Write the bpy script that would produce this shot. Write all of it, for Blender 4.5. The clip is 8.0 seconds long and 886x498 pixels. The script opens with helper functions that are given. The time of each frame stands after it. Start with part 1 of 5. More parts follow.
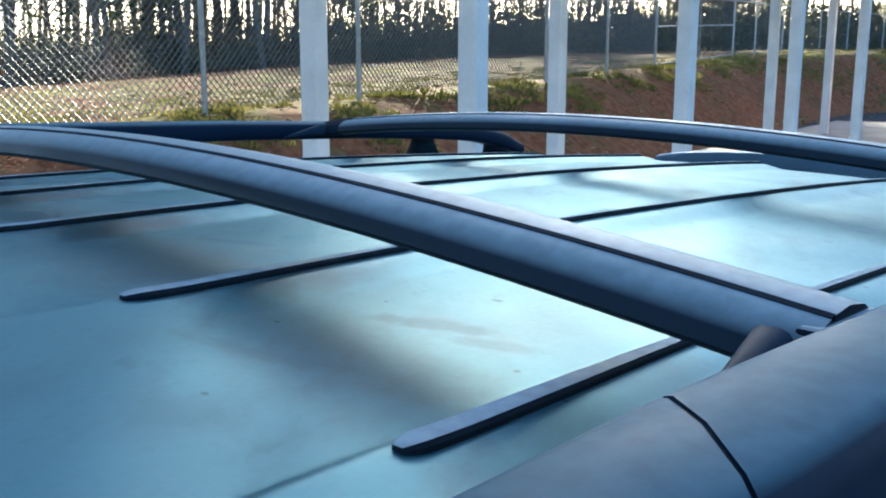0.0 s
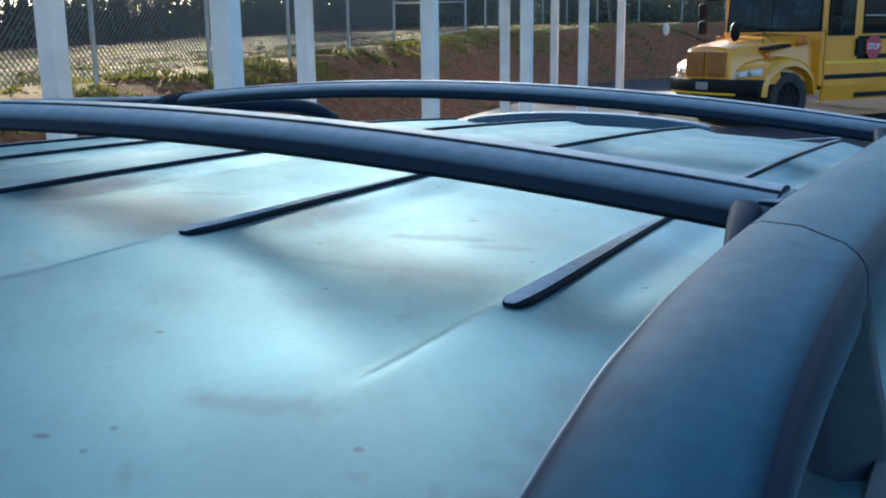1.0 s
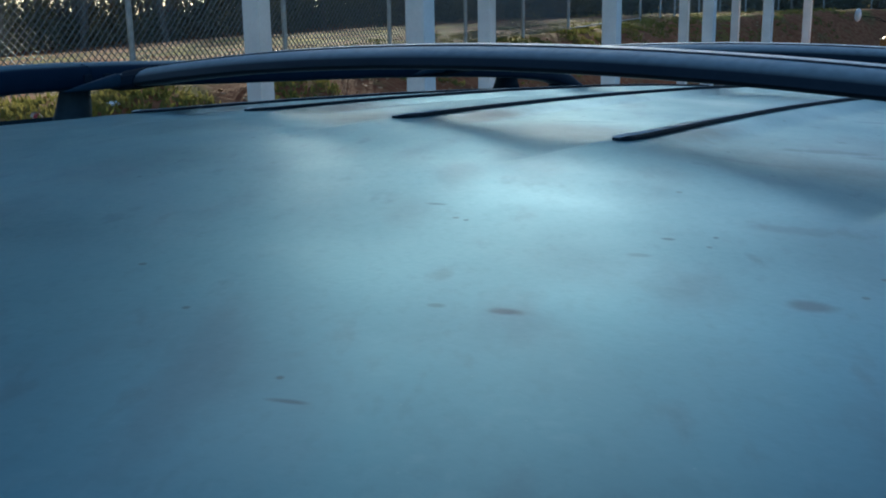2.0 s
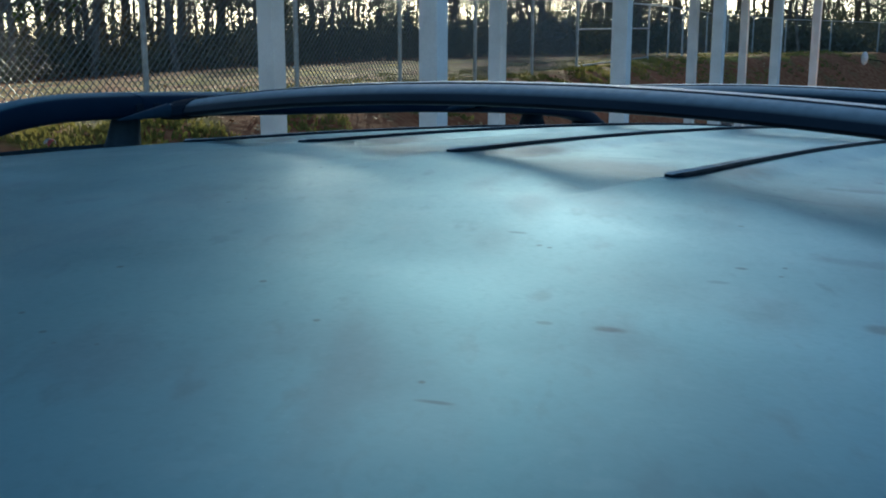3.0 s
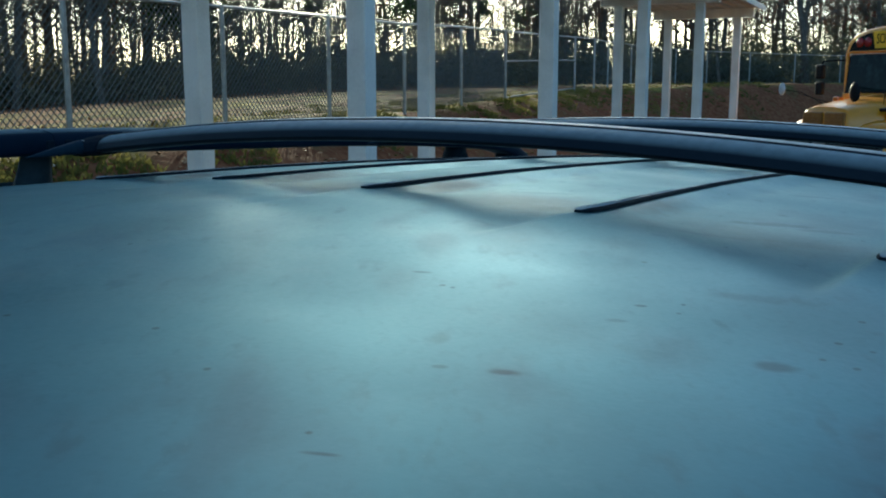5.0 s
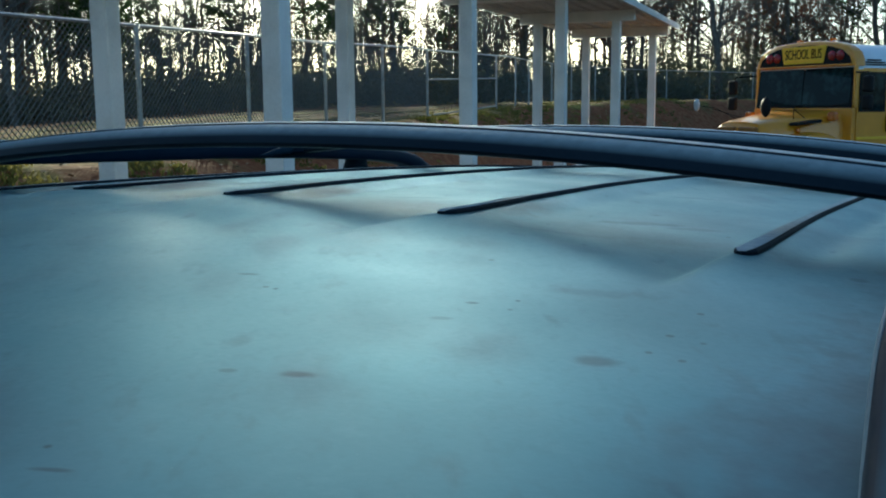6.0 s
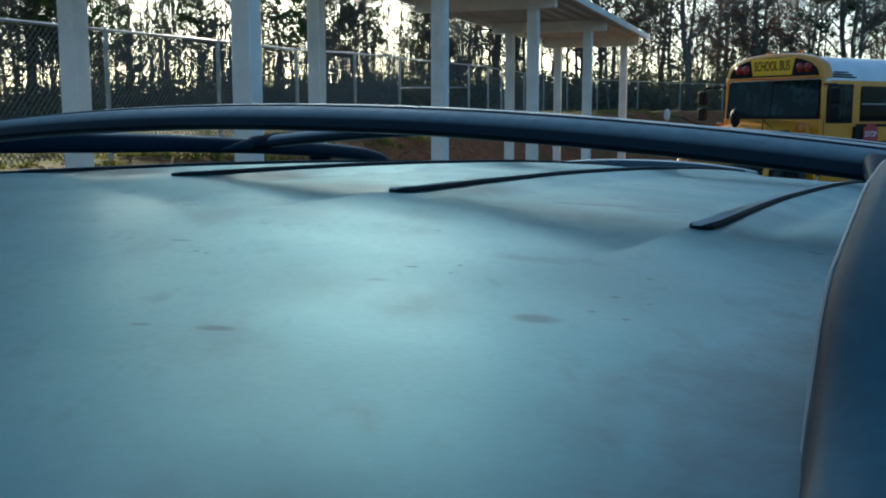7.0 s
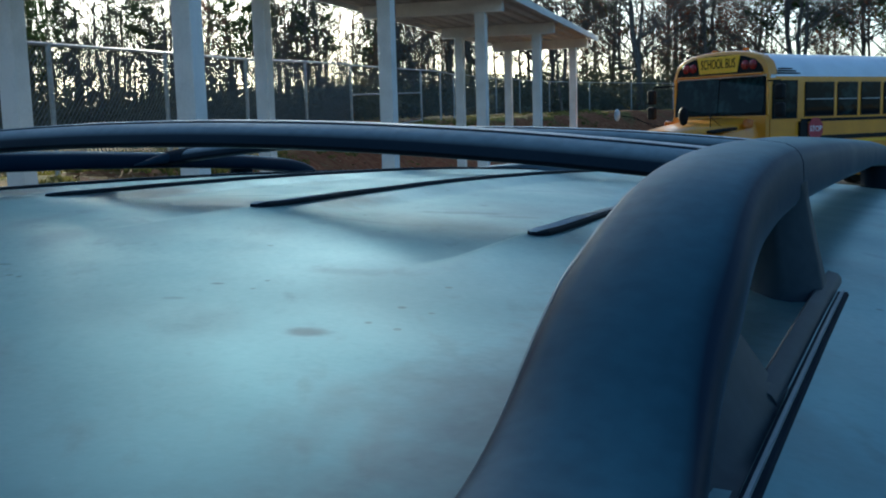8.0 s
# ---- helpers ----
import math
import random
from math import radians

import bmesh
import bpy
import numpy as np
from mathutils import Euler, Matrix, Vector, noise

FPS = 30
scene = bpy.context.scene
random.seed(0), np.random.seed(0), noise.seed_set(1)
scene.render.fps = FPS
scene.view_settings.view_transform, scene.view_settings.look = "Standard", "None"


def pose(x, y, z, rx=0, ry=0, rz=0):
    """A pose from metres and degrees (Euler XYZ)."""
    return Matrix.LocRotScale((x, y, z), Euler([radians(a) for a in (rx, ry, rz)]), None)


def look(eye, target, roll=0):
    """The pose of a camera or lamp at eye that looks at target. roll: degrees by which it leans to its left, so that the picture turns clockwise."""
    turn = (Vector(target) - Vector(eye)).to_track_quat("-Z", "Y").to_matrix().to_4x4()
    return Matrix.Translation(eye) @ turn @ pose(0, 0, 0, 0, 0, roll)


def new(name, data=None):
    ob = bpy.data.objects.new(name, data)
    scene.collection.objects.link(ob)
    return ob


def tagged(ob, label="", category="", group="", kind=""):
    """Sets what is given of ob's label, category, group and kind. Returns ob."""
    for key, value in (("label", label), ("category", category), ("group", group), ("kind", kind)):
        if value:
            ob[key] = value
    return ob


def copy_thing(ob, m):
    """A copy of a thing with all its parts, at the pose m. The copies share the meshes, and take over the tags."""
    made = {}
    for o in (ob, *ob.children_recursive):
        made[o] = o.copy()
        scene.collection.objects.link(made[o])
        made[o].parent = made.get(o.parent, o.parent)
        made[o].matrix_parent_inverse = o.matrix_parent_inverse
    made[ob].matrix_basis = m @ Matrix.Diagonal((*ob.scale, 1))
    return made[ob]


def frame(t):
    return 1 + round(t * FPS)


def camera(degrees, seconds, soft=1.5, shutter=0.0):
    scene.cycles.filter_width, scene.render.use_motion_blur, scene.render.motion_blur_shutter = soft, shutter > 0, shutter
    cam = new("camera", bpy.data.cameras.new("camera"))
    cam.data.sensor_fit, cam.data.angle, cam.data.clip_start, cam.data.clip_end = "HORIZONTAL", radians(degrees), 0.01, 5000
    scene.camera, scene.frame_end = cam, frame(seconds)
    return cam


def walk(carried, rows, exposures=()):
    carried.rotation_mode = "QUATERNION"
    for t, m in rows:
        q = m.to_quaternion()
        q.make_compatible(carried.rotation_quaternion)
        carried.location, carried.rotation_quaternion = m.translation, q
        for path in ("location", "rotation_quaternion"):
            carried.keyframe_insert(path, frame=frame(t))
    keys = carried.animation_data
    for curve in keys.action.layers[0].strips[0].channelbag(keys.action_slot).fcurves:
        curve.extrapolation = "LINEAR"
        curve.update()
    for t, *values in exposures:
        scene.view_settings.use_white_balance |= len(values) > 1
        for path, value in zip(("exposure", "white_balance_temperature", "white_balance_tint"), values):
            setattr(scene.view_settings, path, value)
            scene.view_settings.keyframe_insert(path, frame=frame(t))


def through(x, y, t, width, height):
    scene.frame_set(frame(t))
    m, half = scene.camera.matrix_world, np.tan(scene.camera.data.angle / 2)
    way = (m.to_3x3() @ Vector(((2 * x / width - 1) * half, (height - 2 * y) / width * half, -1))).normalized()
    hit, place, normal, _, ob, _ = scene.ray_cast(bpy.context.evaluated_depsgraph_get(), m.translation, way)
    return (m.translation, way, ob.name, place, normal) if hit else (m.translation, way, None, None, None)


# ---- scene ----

# ---------- camera ----------
cam = camera(48.83, 8.0, soft=2.0)
ROWS = [
    (0.00, pose(0.6215, -0.2284, 1.7790, 78.788, -0.096, 44.538)),
    (0.20, pose(0.5966, -0.2371, 1.7768, 78.834, -0.377, 41.935)),
    (0.50, pose(0.5804, -0.2809, 1.7871, 78.888, 0.512, 35.363)),
    (0.80, pose(0.5873, -0.3523, 1.7812, 77.923, 1.422, 31.029)),
    (1.00, pose(0.5836, -0.4004, 1.7724, 77.478, 0.710, 29.410)),
    (1.20, pose(0.5772, -0.4464, 1.7678, 77.275, 0.545, 28.898)),
    (1.50, pose(0.5518, -0.4965, 1.7523, 77.479, 0.770, 31.128)),
    (1.70, pose(0.5349, -0.5332, 1.7480, 77.927, 1.131, 34.064)),
    (2.00, pose(0.5181, -0.5843, 1.7431, 77.017, 0.938, 38.974)),
    (2.20, pose(0.5150, -0.6094, 1.7442, 77.707, 0.580, 40.036)),
    (3.30, pose(0.5083, -0.6377, 1.7474, 79.306, -0.324, 38.836)),
    (3.50, pose(0.5085, -0.6405, 1.7485, 79.598, -0.397, 38.355)),
    (4.00, pose(0.5136, -0.6363, 1.7510, 80.084, -0.027, 37.305)),
    (4.20, pose(0.5151, -0.6349, 1.7514, 80.196, 0.065, 36.981)),
    (5.30, pose(0.5219, -0.6102, 1.7498, 81.011, 0.401, 34.214)),
    (5.50, pose(0.5278, -0.5989, 1.7478, 81.062, 0.873, 33.136)),
    (6.00, pose(0.5406, -0.5744, 1.7363, 81.844, 0.473, 30.994)),
    (6.50, pose(0.5410, -0.5650, 1.7239, 82.633, -0.159, 30.291)),
    (7.00, pose(0.5442, -0.5542, 1.7144, 82.380, 0.019, 29.417)),
    (7.50, pose(0.5617, -0.5452, 1.7153, 82.871, 0.495, 28.131)),
    (8.00, pose(0.6065, -0.5339, 1.7185, 82.635, 1.549, 26.817)),
]
walk(cam, ROWS, exposures=((0.0, 1.97, 6030, 2), (0.5, 1.56, 5880, 1), (1.0, 1.74, 6030, 2), (1.5, 1.15, 5760, 0), (2.2, 0.87, 5730, -2), (3.5, 0.86, 5940, -5), (4.2, 0.81, 5960, -7), (5.5, 0.77, 5900, -10), (7.5, 0.71, 5820, -9), (8.0, 0.71, 5650, -5)))

# ---------- world and sun ----------
SUN_AZ, SUN_EL = radians(39.5), radians(14.4)   # azimuth to the left of +y
world = bpy.data.worlds.new("sky")
scene.world = world
world.use_nodes = True
wn = world.node_tree
sky = wn.nodes.new("ShaderNodeTexSky")
sky.sky_type = "NISHITA"
sky.sun_disc = False
sky.sun_elevation = SUN_EL
sky.sun_rotation = -SUN_AZ
sky.air_density, sky.dust_density, sky.ozone_density = 0.8, 1.9, 3.0
wn.links.new(sky.outputs[0], wn.nodes["Background"].inputs[0])
wn.nodes["Background"].inputs[1].default_value = 0.15
sun_data = bpy.data.lights.new("sun", "SUN")
sun_data.energy, sun_data.angle, sun_data.color = 5.0, radians(0.6), (1.0, 0.86, 0.66)
sun_dir = Vector((-math.sin(SUN_AZ) * math.cos(SUN_EL), math.cos(SUN_AZ) * math.cos(SUN_EL), math.sin(SUN_EL)))
sun = new("sun", sun_data)
sun.matrix_world = look(sun_dir * 60, (0, 0, 0))


# ---------- materials ----------
def mat(name, c1, c2=None, rough=0.6, metal=0.0, scale=8.0, fine=80.0, bump=0.0, spec=0.5, coat=0.0, contrast=(0.35, 0.65), rvar=0.0):
    """A surface of two mixed colours: broad stains, fine grain, bump and uneven gloss, in object space."""
    m = bpy.data.materials.new(name)
    m.use_nodes = True
    nt = m.node_tree
    bsdf = nt.nodes["Principled BSDF"]
    bsdf.inputs["Roughness"].default_value = rough
    bsdf.inputs["Metallic"].default_value = metal
    bsdf.inputs["Specular IOR Level"].default_value = spec
    bsdf.inputs["Coat Weight"].default_value = coat
    bsdf.inputs["Coat Roughness"].default_value = 0.1
    if c2 is None:
        c2 = tuple(v * 0.85 for v in c1)
    tc = nt.nodes.new("ShaderNodeTexCoord")
    n1 = nt.nodes.new("ShaderNodeTexNoise")
    n1.inputs["Scale"].default_value, n1.inputs["Detail"].default_value = scale, 6
    n2 = nt.nodes.new("ShaderNodeTexNoise")
    n2.inputs["Scale"].default_value, n2.inputs["Detail"].default_value = fine, 3
    add = nt.nodes.new("ShaderNodeMath")
    add.operation = "MULTIPLY_ADD"
    add.inputs[1].default_value, add.inputs[2].default_value = 0.35, 0.0
    ramp = nt.nodes.new("ShaderNodeMapRange")
    ramp.inputs[1].default_value, ramp.inputs[2].default_value = contrast
    sm = nt.nodes.new("ShaderNodeMath")
    sm.operation = "ADD"
    mix = nt.nodes.new("ShaderNodeMix")
    mix.data_type = "RGBA"
    mix.inputs[6].default_value, mix.inputs[7].default_value = (*c1, 1), (*c2, 1)
    L = nt.links.new
    L(tc.outputs["Object"], n1.inputs["Vector"]), L(tc.outputs["Object"], n2.inputs["Vector"])
    sub = nt.nodes.new("ShaderNodeMath")
    sub.operation = "SUBTRACT"
    sub.inputs[1].default_value = 0.5
    L(n2.outputs["Fac"], sub.inputs[0]), L(sub.outputs[0], add.inputs[0])
    L(n1.outputs["Fac"], sm.inputs[0]), L(add.outputs[0], sm.inputs[1])
    L(sm.outputs[0], ramp.inputs[0]), L(ramp.outputs[0], mix.inputs[0])
    L(mix.outputs[2], bsdf.inputs["Base Color"])
    if rvar:
        rr = nt.nodes.new("ShaderNodeMapRange")
        rr.inputs[3].default_value, rr.inputs[4].default_value = rough - rvar, rough + rvar
        L(ramp.outputs[0], rr.inputs[0]), L(rr.outputs[0], bsdf.inputs["Roughness"])
    if bump:
        b = nt.nodes.new("ShaderNodeBump")
        b.inputs["Strength"].default_value, b.inputs["Distance"].default_value = 1.0, bump
        L(sm.outputs[0], b.inputs["Height"]), L(b.outputs[0], bsdf.inputs["Normal"])
    return m


def leafy(name, c1, c2, through=0.45, scale=0.6, fine=9):
    """Leaves that let part of the light through."""
    m = mat(name, c1, c2, rough=0.75, scale=scale, fine=fine, spec=0.2)
    nt = m.node_tree
    bsdf = nt.nodes["Principled BSDF"]
    tr, mx = nt.nodes.new("ShaderNodeBsdfTranslucent"), nt.nodes.new("ShaderNodeMixShader")
    mx.inputs[0].default_value = through
    nt.links.new(bsdf.inputs["Base Color"].links[0].from_socket, tr.inputs[0])
    nt.links.new(bsdf.outputs[0], mx.inputs[1]), nt.links.new(tr.outputs[0], mx.inputs[2])
    nt.links.new(mx.outputs[0], nt.nodes["Material Output"].inputs[0])
    return m


def glass(name, tint, rough=0.02):
    m = bpy.data.materials.new(name)
    m.use_nodes = True
    bsdf = m.node_tree.nodes["Principled BSDF"]
    bsdf.inputs["Base Color"].default_value = (*tint, 1)
    bsdf.inputs["Roughness"].default_value = rough
    bsdf.inputs["Transmission Weight"].default_value = 0.8
    return m


def paint_material():
    """Dusty metallic blue-green paint with rubbed patches, brown grime and a few dark smudges."""
    m = mat("car_paint_dusty_blue", (0.050, 0.126, 0.150), (0.068, 0.154, 0.174), rough=0.40, metal=0.62, contrast=(0.2, 0.8), scale=11, fine=330, spec=0.4, coat=0.14, rvar=0.10, bump=0.00014)
    nt = m.node_tree
    N, L = nt.nodes.new, nt.links.new
    bsdf = nt.nodes["Principled BSDF"]
    bsdf.inputs["Coat Roughness"].default_value = 0.3
    bsdf.inputs["Specular Tint"].default_value = (0.62, 0.92, 1.0, 1)
    base = bsdf.inputs["Base Color"].links[0].from_socket
    tc = N("ShaderNodeTexCoord")

    def noise_of(scale, stretch=(1, 1, 1), shift=0.0):
        mp = N("ShaderNodeMapping")
        mp.vector_type = "TEXTURE"
        mp.inputs["Rotation"].default_value = (0, 0, 0.6)
        mp.inputs["Scale"].default_value = stretch
        mp.inputs["Location"].default_value = (shift, shift * 0.7, 0)
        n = N("ShaderNodeTexNoise")
        n.inputs["Scale"].default_value, n.inputs["Detail"].default_value = scale, 7
        L(tc.outputs["Object"], mp.inputs[0]), L(mp.outputs[0], n.inputs["Vector"])
        return n.outputs["Fac"]

    def speckle(scale):
        n = N("ShaderNodeTexVoronoi")
        n.inputs["Scale"].default_value = scale
        n.inputs["Randomness"].default_value = 1.0
        L(tc.outputs["Object"], n.inputs["Vector"])
        gate = N("ShaderNodeMapRange")
        gate.inputs[1].default_value, gate.inputs[2].default_value, gate.inputs[3].default_value, gate.inputs[4].default_value = 0.70, 0.95, 1.0, 0.0
        sepc = N("ShaderNodeSeparateColor")
        L(n.outputs["Color"], sepc.inputs[0]), L(sepc.outputs[0], gate.inputs[0])
        q = N("ShaderNodeMath")
        q.operation = "ADD"
        L(n.outputs["Distance"], q.inputs[0]), L(gate.outputs[0], q.inputs[1])
        return q.outputs[0]

    def rng(v, a, b, lo=0.0, hi=1.0):
        n = N("ShaderNodeMapRange")
        n.interpolation_type = "SMOOTHSTEP"
        for i, q in ((1, a), (2, b), (3, lo), (4, hi)):
            n.inputs[i].default_value = q
        L(v, n.inputs[0])
        return n.outputs[0]

    def mixc(fac, a, colour):
        n = N("ShaderNodeMix")
        n.data_type = "RGBA"
        L(fac, n.inputs[0]), L(a, n.inputs[6])
        n.inputs[7].default_value = (*colour, 1)
        return n.outputs[2]

    def m2(op, a, b):
        n = N("ShaderNodeMath")
        n.operation = op
        for i, v in enumerate((a, b)):
            if isinstance(v, (int, float)):
                n.inputs[i].default_value = v
            else:
                L(v, n.inputs[i])
        return n.outputs[0]

    wiped = (1, 2.2, 1)
    masks = [(rng(noise_of(6, wiped), 0.50, 0.75, 0, 0.24), (0.036, 0.074, 0.084)),
             (rng(noise_of(16, wiped, 2.0), 0.50, 0.70, 0, 0.26), (0.092, 0.178, 0.190)),
             (rng(noise_of(22, wiped, 3.0), 0.52, 0.72, 0, 0.34), (0.036, 0.068, 0.078)),
             (rng(noise_of(60, wiped, 8.0), 0.58, 0.72, 0, 0.34), (0.036, 0.060, 0.068)),
             (rng(noise_of(80, (1.4, 1, 1), 5.0), 0.60, 0.74, 0, 0.22), (0.11, 0.19, 0.20)),
             (rng(noise_of(190, (1, 1.6, 1), 11.0), 0.48, 0.70, 0, 0.13), (0.030, 0.060, 0.070)),
             (rng(noise_of(210, (1, 1.6, 1), 14.0), 0.52, 0.74, 0, 0.12), (0.105, 0.175, 0.19)),
             (rng(speckle(75), 0.17, 0.09, 0, 0.75), (0.030, 0.038, 0.04)),
             (rng(speckle(230), 0.13, 0.07, 0, 0.35), (0.12, 0.19, 0.20))]
    warp = N("ShaderNodeTexNoise")
    warp.inputs["Scale"].default_value, warp.inputs["Detail"].default_value = 90, 2
    L(tc.outputs["Object"], warp.inputs["Vector"])
    for x, y, rx, ry, amount in ((0.34, -0.333, 0.0125, 0.005, 0.8), (0.415, -0.262, 0.017, 0.009, 0.6), (0.342, -0.221, 0.006, 0.003, 0.8), (0.356, -0.206, 0.003, 0.003, 0.8), (0.259, -0.25, 0.0032, 0.0032, 0.9), (0.300, 0.139, 0.008, 0.004, 0.9),
                                 (0.261, 0.029, 0.003, 0.003, 0.9), (0.332, -0.422, 0.012, 0.0022, 0.7), (0.31, 0.085, 0.075, 0.014, 0.55), (0.23, -0.235, 0.011, 0.003, 0.6), (0.38, -0.17, 0.05, 0.012, 0.30), (0.47, -0.05, 0.010, 0.008, 0.6),
                                 (0.10, 0.11, 0.06, 0.010, 0.35), (-0.10, 0.15, 0.05, 0.010, 0.3), (0.44, 0.055, 0.006, 0.004, 0.7), (0.28, 0.30, 0.05, 0.012, 0.35), (0.344, -0.249, 0.010, 0.004, 0.4), (0.44, -0.02, 0.05, 0.03, 0.25), (0.36, 0.02, 0.05, 0.025, 0.3), (0.345, 0.085, 0.05, 0.012, 0.5), (0.318, -0.343, 0.006, 0.003, 0.5), (0.30, 0.0, 0.09, 0.012, 0.35)):
        rx, ry, amount = rx * 0.62, ry * 0.8, min(0.95, amount * 1.15)
        mp = N("ShaderNodeMapping")
        mp.vector_type = "TEXTURE"
        mp.inputs["Location"].default_value = (x, y, 1.66)
        mp.inputs["Rotation"].default_value = (0, 0, 0.45)
        mp.inputs["Scale"].default_value = (rx, ry, 0.2)
        L(tc.outputs["Object"], mp.inputs[0])
        ln = N("ShaderNodeVectorMath")
        ln.operation = "LENGTH"
        L(mp.outputs[0], ln.inputs[0])
        masks.append((rng(m2("ADD", ln.outputs["Value"], m2("MULTIPLY", warp.outputs["Fac"], 0.9)), 1.5, 0.8, 0, amount), (0.028, 0.048, 0.058)))
    # dark bands along the right of each strip, and brown dust in the sunk panels
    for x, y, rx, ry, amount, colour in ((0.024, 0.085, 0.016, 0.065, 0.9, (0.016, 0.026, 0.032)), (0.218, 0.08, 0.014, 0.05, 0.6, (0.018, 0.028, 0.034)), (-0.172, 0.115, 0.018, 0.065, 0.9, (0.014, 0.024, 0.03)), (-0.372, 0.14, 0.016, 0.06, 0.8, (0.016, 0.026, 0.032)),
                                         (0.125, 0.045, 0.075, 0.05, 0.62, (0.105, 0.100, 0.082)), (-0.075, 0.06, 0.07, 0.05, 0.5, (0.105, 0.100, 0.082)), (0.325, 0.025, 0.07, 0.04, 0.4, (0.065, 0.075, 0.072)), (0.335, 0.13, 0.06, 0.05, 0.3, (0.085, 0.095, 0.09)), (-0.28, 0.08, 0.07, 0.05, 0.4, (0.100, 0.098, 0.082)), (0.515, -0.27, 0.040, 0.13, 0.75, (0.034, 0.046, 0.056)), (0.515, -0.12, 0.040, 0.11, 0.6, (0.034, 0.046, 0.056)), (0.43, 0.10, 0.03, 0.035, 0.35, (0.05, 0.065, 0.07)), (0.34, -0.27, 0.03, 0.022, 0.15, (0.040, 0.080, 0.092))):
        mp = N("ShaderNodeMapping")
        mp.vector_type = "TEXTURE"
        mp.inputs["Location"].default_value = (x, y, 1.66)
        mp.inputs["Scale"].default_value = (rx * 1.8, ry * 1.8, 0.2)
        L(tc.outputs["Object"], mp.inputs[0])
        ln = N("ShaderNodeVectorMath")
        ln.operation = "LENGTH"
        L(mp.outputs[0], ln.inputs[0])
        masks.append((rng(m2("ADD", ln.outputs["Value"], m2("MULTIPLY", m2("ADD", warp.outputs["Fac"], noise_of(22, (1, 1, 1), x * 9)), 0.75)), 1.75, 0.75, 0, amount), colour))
    col, dirt_and_bands = base, None
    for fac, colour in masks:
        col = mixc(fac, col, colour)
        dirt_and_bands = fac if dirt_and_bands is None else m2("MAXIMUM", dirt_and_bands, fac)
    L(col, bsdf.inputs["Base Color"])
    old_rough = bsdf.inputs["Roughness"].links[0].from_socket
    L(m2("ADD", old_rough, m2("MULTIPLY", dirt_and_bands, 0.10)), bsdf.inputs["Roughness"])
    L(m2("MULTIPLY", m2("SUBTRACT", 1.0, dirt_and_bands), 0.14), bsdf.inputs["Coat Weight"])
    L(m2("MULTIPLY", m2("SUBTRACT", 1.0, dirt_and_bands), 0.62), bsdf.inputs["Metallic"])
    return m


def dust_and_top_light(m, colour, amount, lo=0.55, hi=1.0, rough=0.6):
    """Pale dust and top light put into the colour, stronger as faces turn upward."""
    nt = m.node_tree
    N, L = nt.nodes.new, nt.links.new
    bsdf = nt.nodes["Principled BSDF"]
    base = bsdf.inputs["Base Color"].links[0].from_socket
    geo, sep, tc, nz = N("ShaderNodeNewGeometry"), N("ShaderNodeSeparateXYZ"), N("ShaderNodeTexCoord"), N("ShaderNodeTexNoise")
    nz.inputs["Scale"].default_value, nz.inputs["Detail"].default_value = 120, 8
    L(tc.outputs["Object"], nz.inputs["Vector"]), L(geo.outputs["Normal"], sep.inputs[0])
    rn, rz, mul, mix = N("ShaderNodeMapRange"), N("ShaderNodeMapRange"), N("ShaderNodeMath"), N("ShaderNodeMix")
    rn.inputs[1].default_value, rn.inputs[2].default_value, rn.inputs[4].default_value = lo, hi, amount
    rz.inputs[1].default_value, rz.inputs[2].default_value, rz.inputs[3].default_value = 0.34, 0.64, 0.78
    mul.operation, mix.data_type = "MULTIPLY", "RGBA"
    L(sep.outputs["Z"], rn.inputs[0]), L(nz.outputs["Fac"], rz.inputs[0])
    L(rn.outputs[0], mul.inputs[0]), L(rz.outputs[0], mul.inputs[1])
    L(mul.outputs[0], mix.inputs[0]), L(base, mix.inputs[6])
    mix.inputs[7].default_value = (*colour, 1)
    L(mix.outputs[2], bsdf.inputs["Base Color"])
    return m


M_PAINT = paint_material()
M_RAIL = mat("rail_plastic", (0.004, 0.010, 0.022), (0.006, 0.014, 0.029), metal=0.0, spec=0.09, rough=0.56, scale=12, fine=400, bump=0.00004, rvar=0.05)
M_BAR = mat("bar_black_satin", (0.009, 0.011, 0.015), (0.014, 0.017, 0.022), rough=0.45, metal=0.0, spec=0.20, scale=10, fine=300, rvar=0.06)
M_RUB = mat("rubber_black", (0.005, 0.007, 0.010), (0.010, 0.012, 0.015), spec=0.15, rough=0.65, scale=30, fine=300)
for m_tint in (M_RAIL, M_BAR, M_RUB):
    m_tint.node_tree.nodes["Principled BSDF"].inputs["Specular Tint"].default_value = (0.48, 0.78, 1.0, 1)
# paler tops stand for reflected sky as well as dust
dust_and_top_light(M_RAIL, (0.060, 0.145, 0.180), 0.78, 0.74, 0.96)
dust_and_top_light(M_BAR, (0.27, 0.325, 0.335), 0.92, 0.58, 0.95)
dust_and_top_light(M_RUB, (0.36, 0.41, 0.42), 0.9, 0.80, 0.95)
# settled dust catches the light at low angles
for m_tint, weight, spread in ((M_PAINT, 0.08, 0.35), (M_RAIL, 0.16, 0.22), (M_BAR, 0.10, 0.2)):
    b_node = m_tint.node_tree.nodes["Principled BSDF"]
    b_node.inputs["Sheen Weight"].default_value = weight
    b_node.inputs["Sheen Roughness"].default_value = spread
    b_node.inputs["Sheen Tint"].default_value = (0.62, 0.88, 1.0, 1)
M_SPOIL = mat("spoiler_grey_teal", (0.055, 0.085, 0.105), (0.075, 0.105, 0.125), rough=0.45, scale=14, fine=200, spec=0.3)
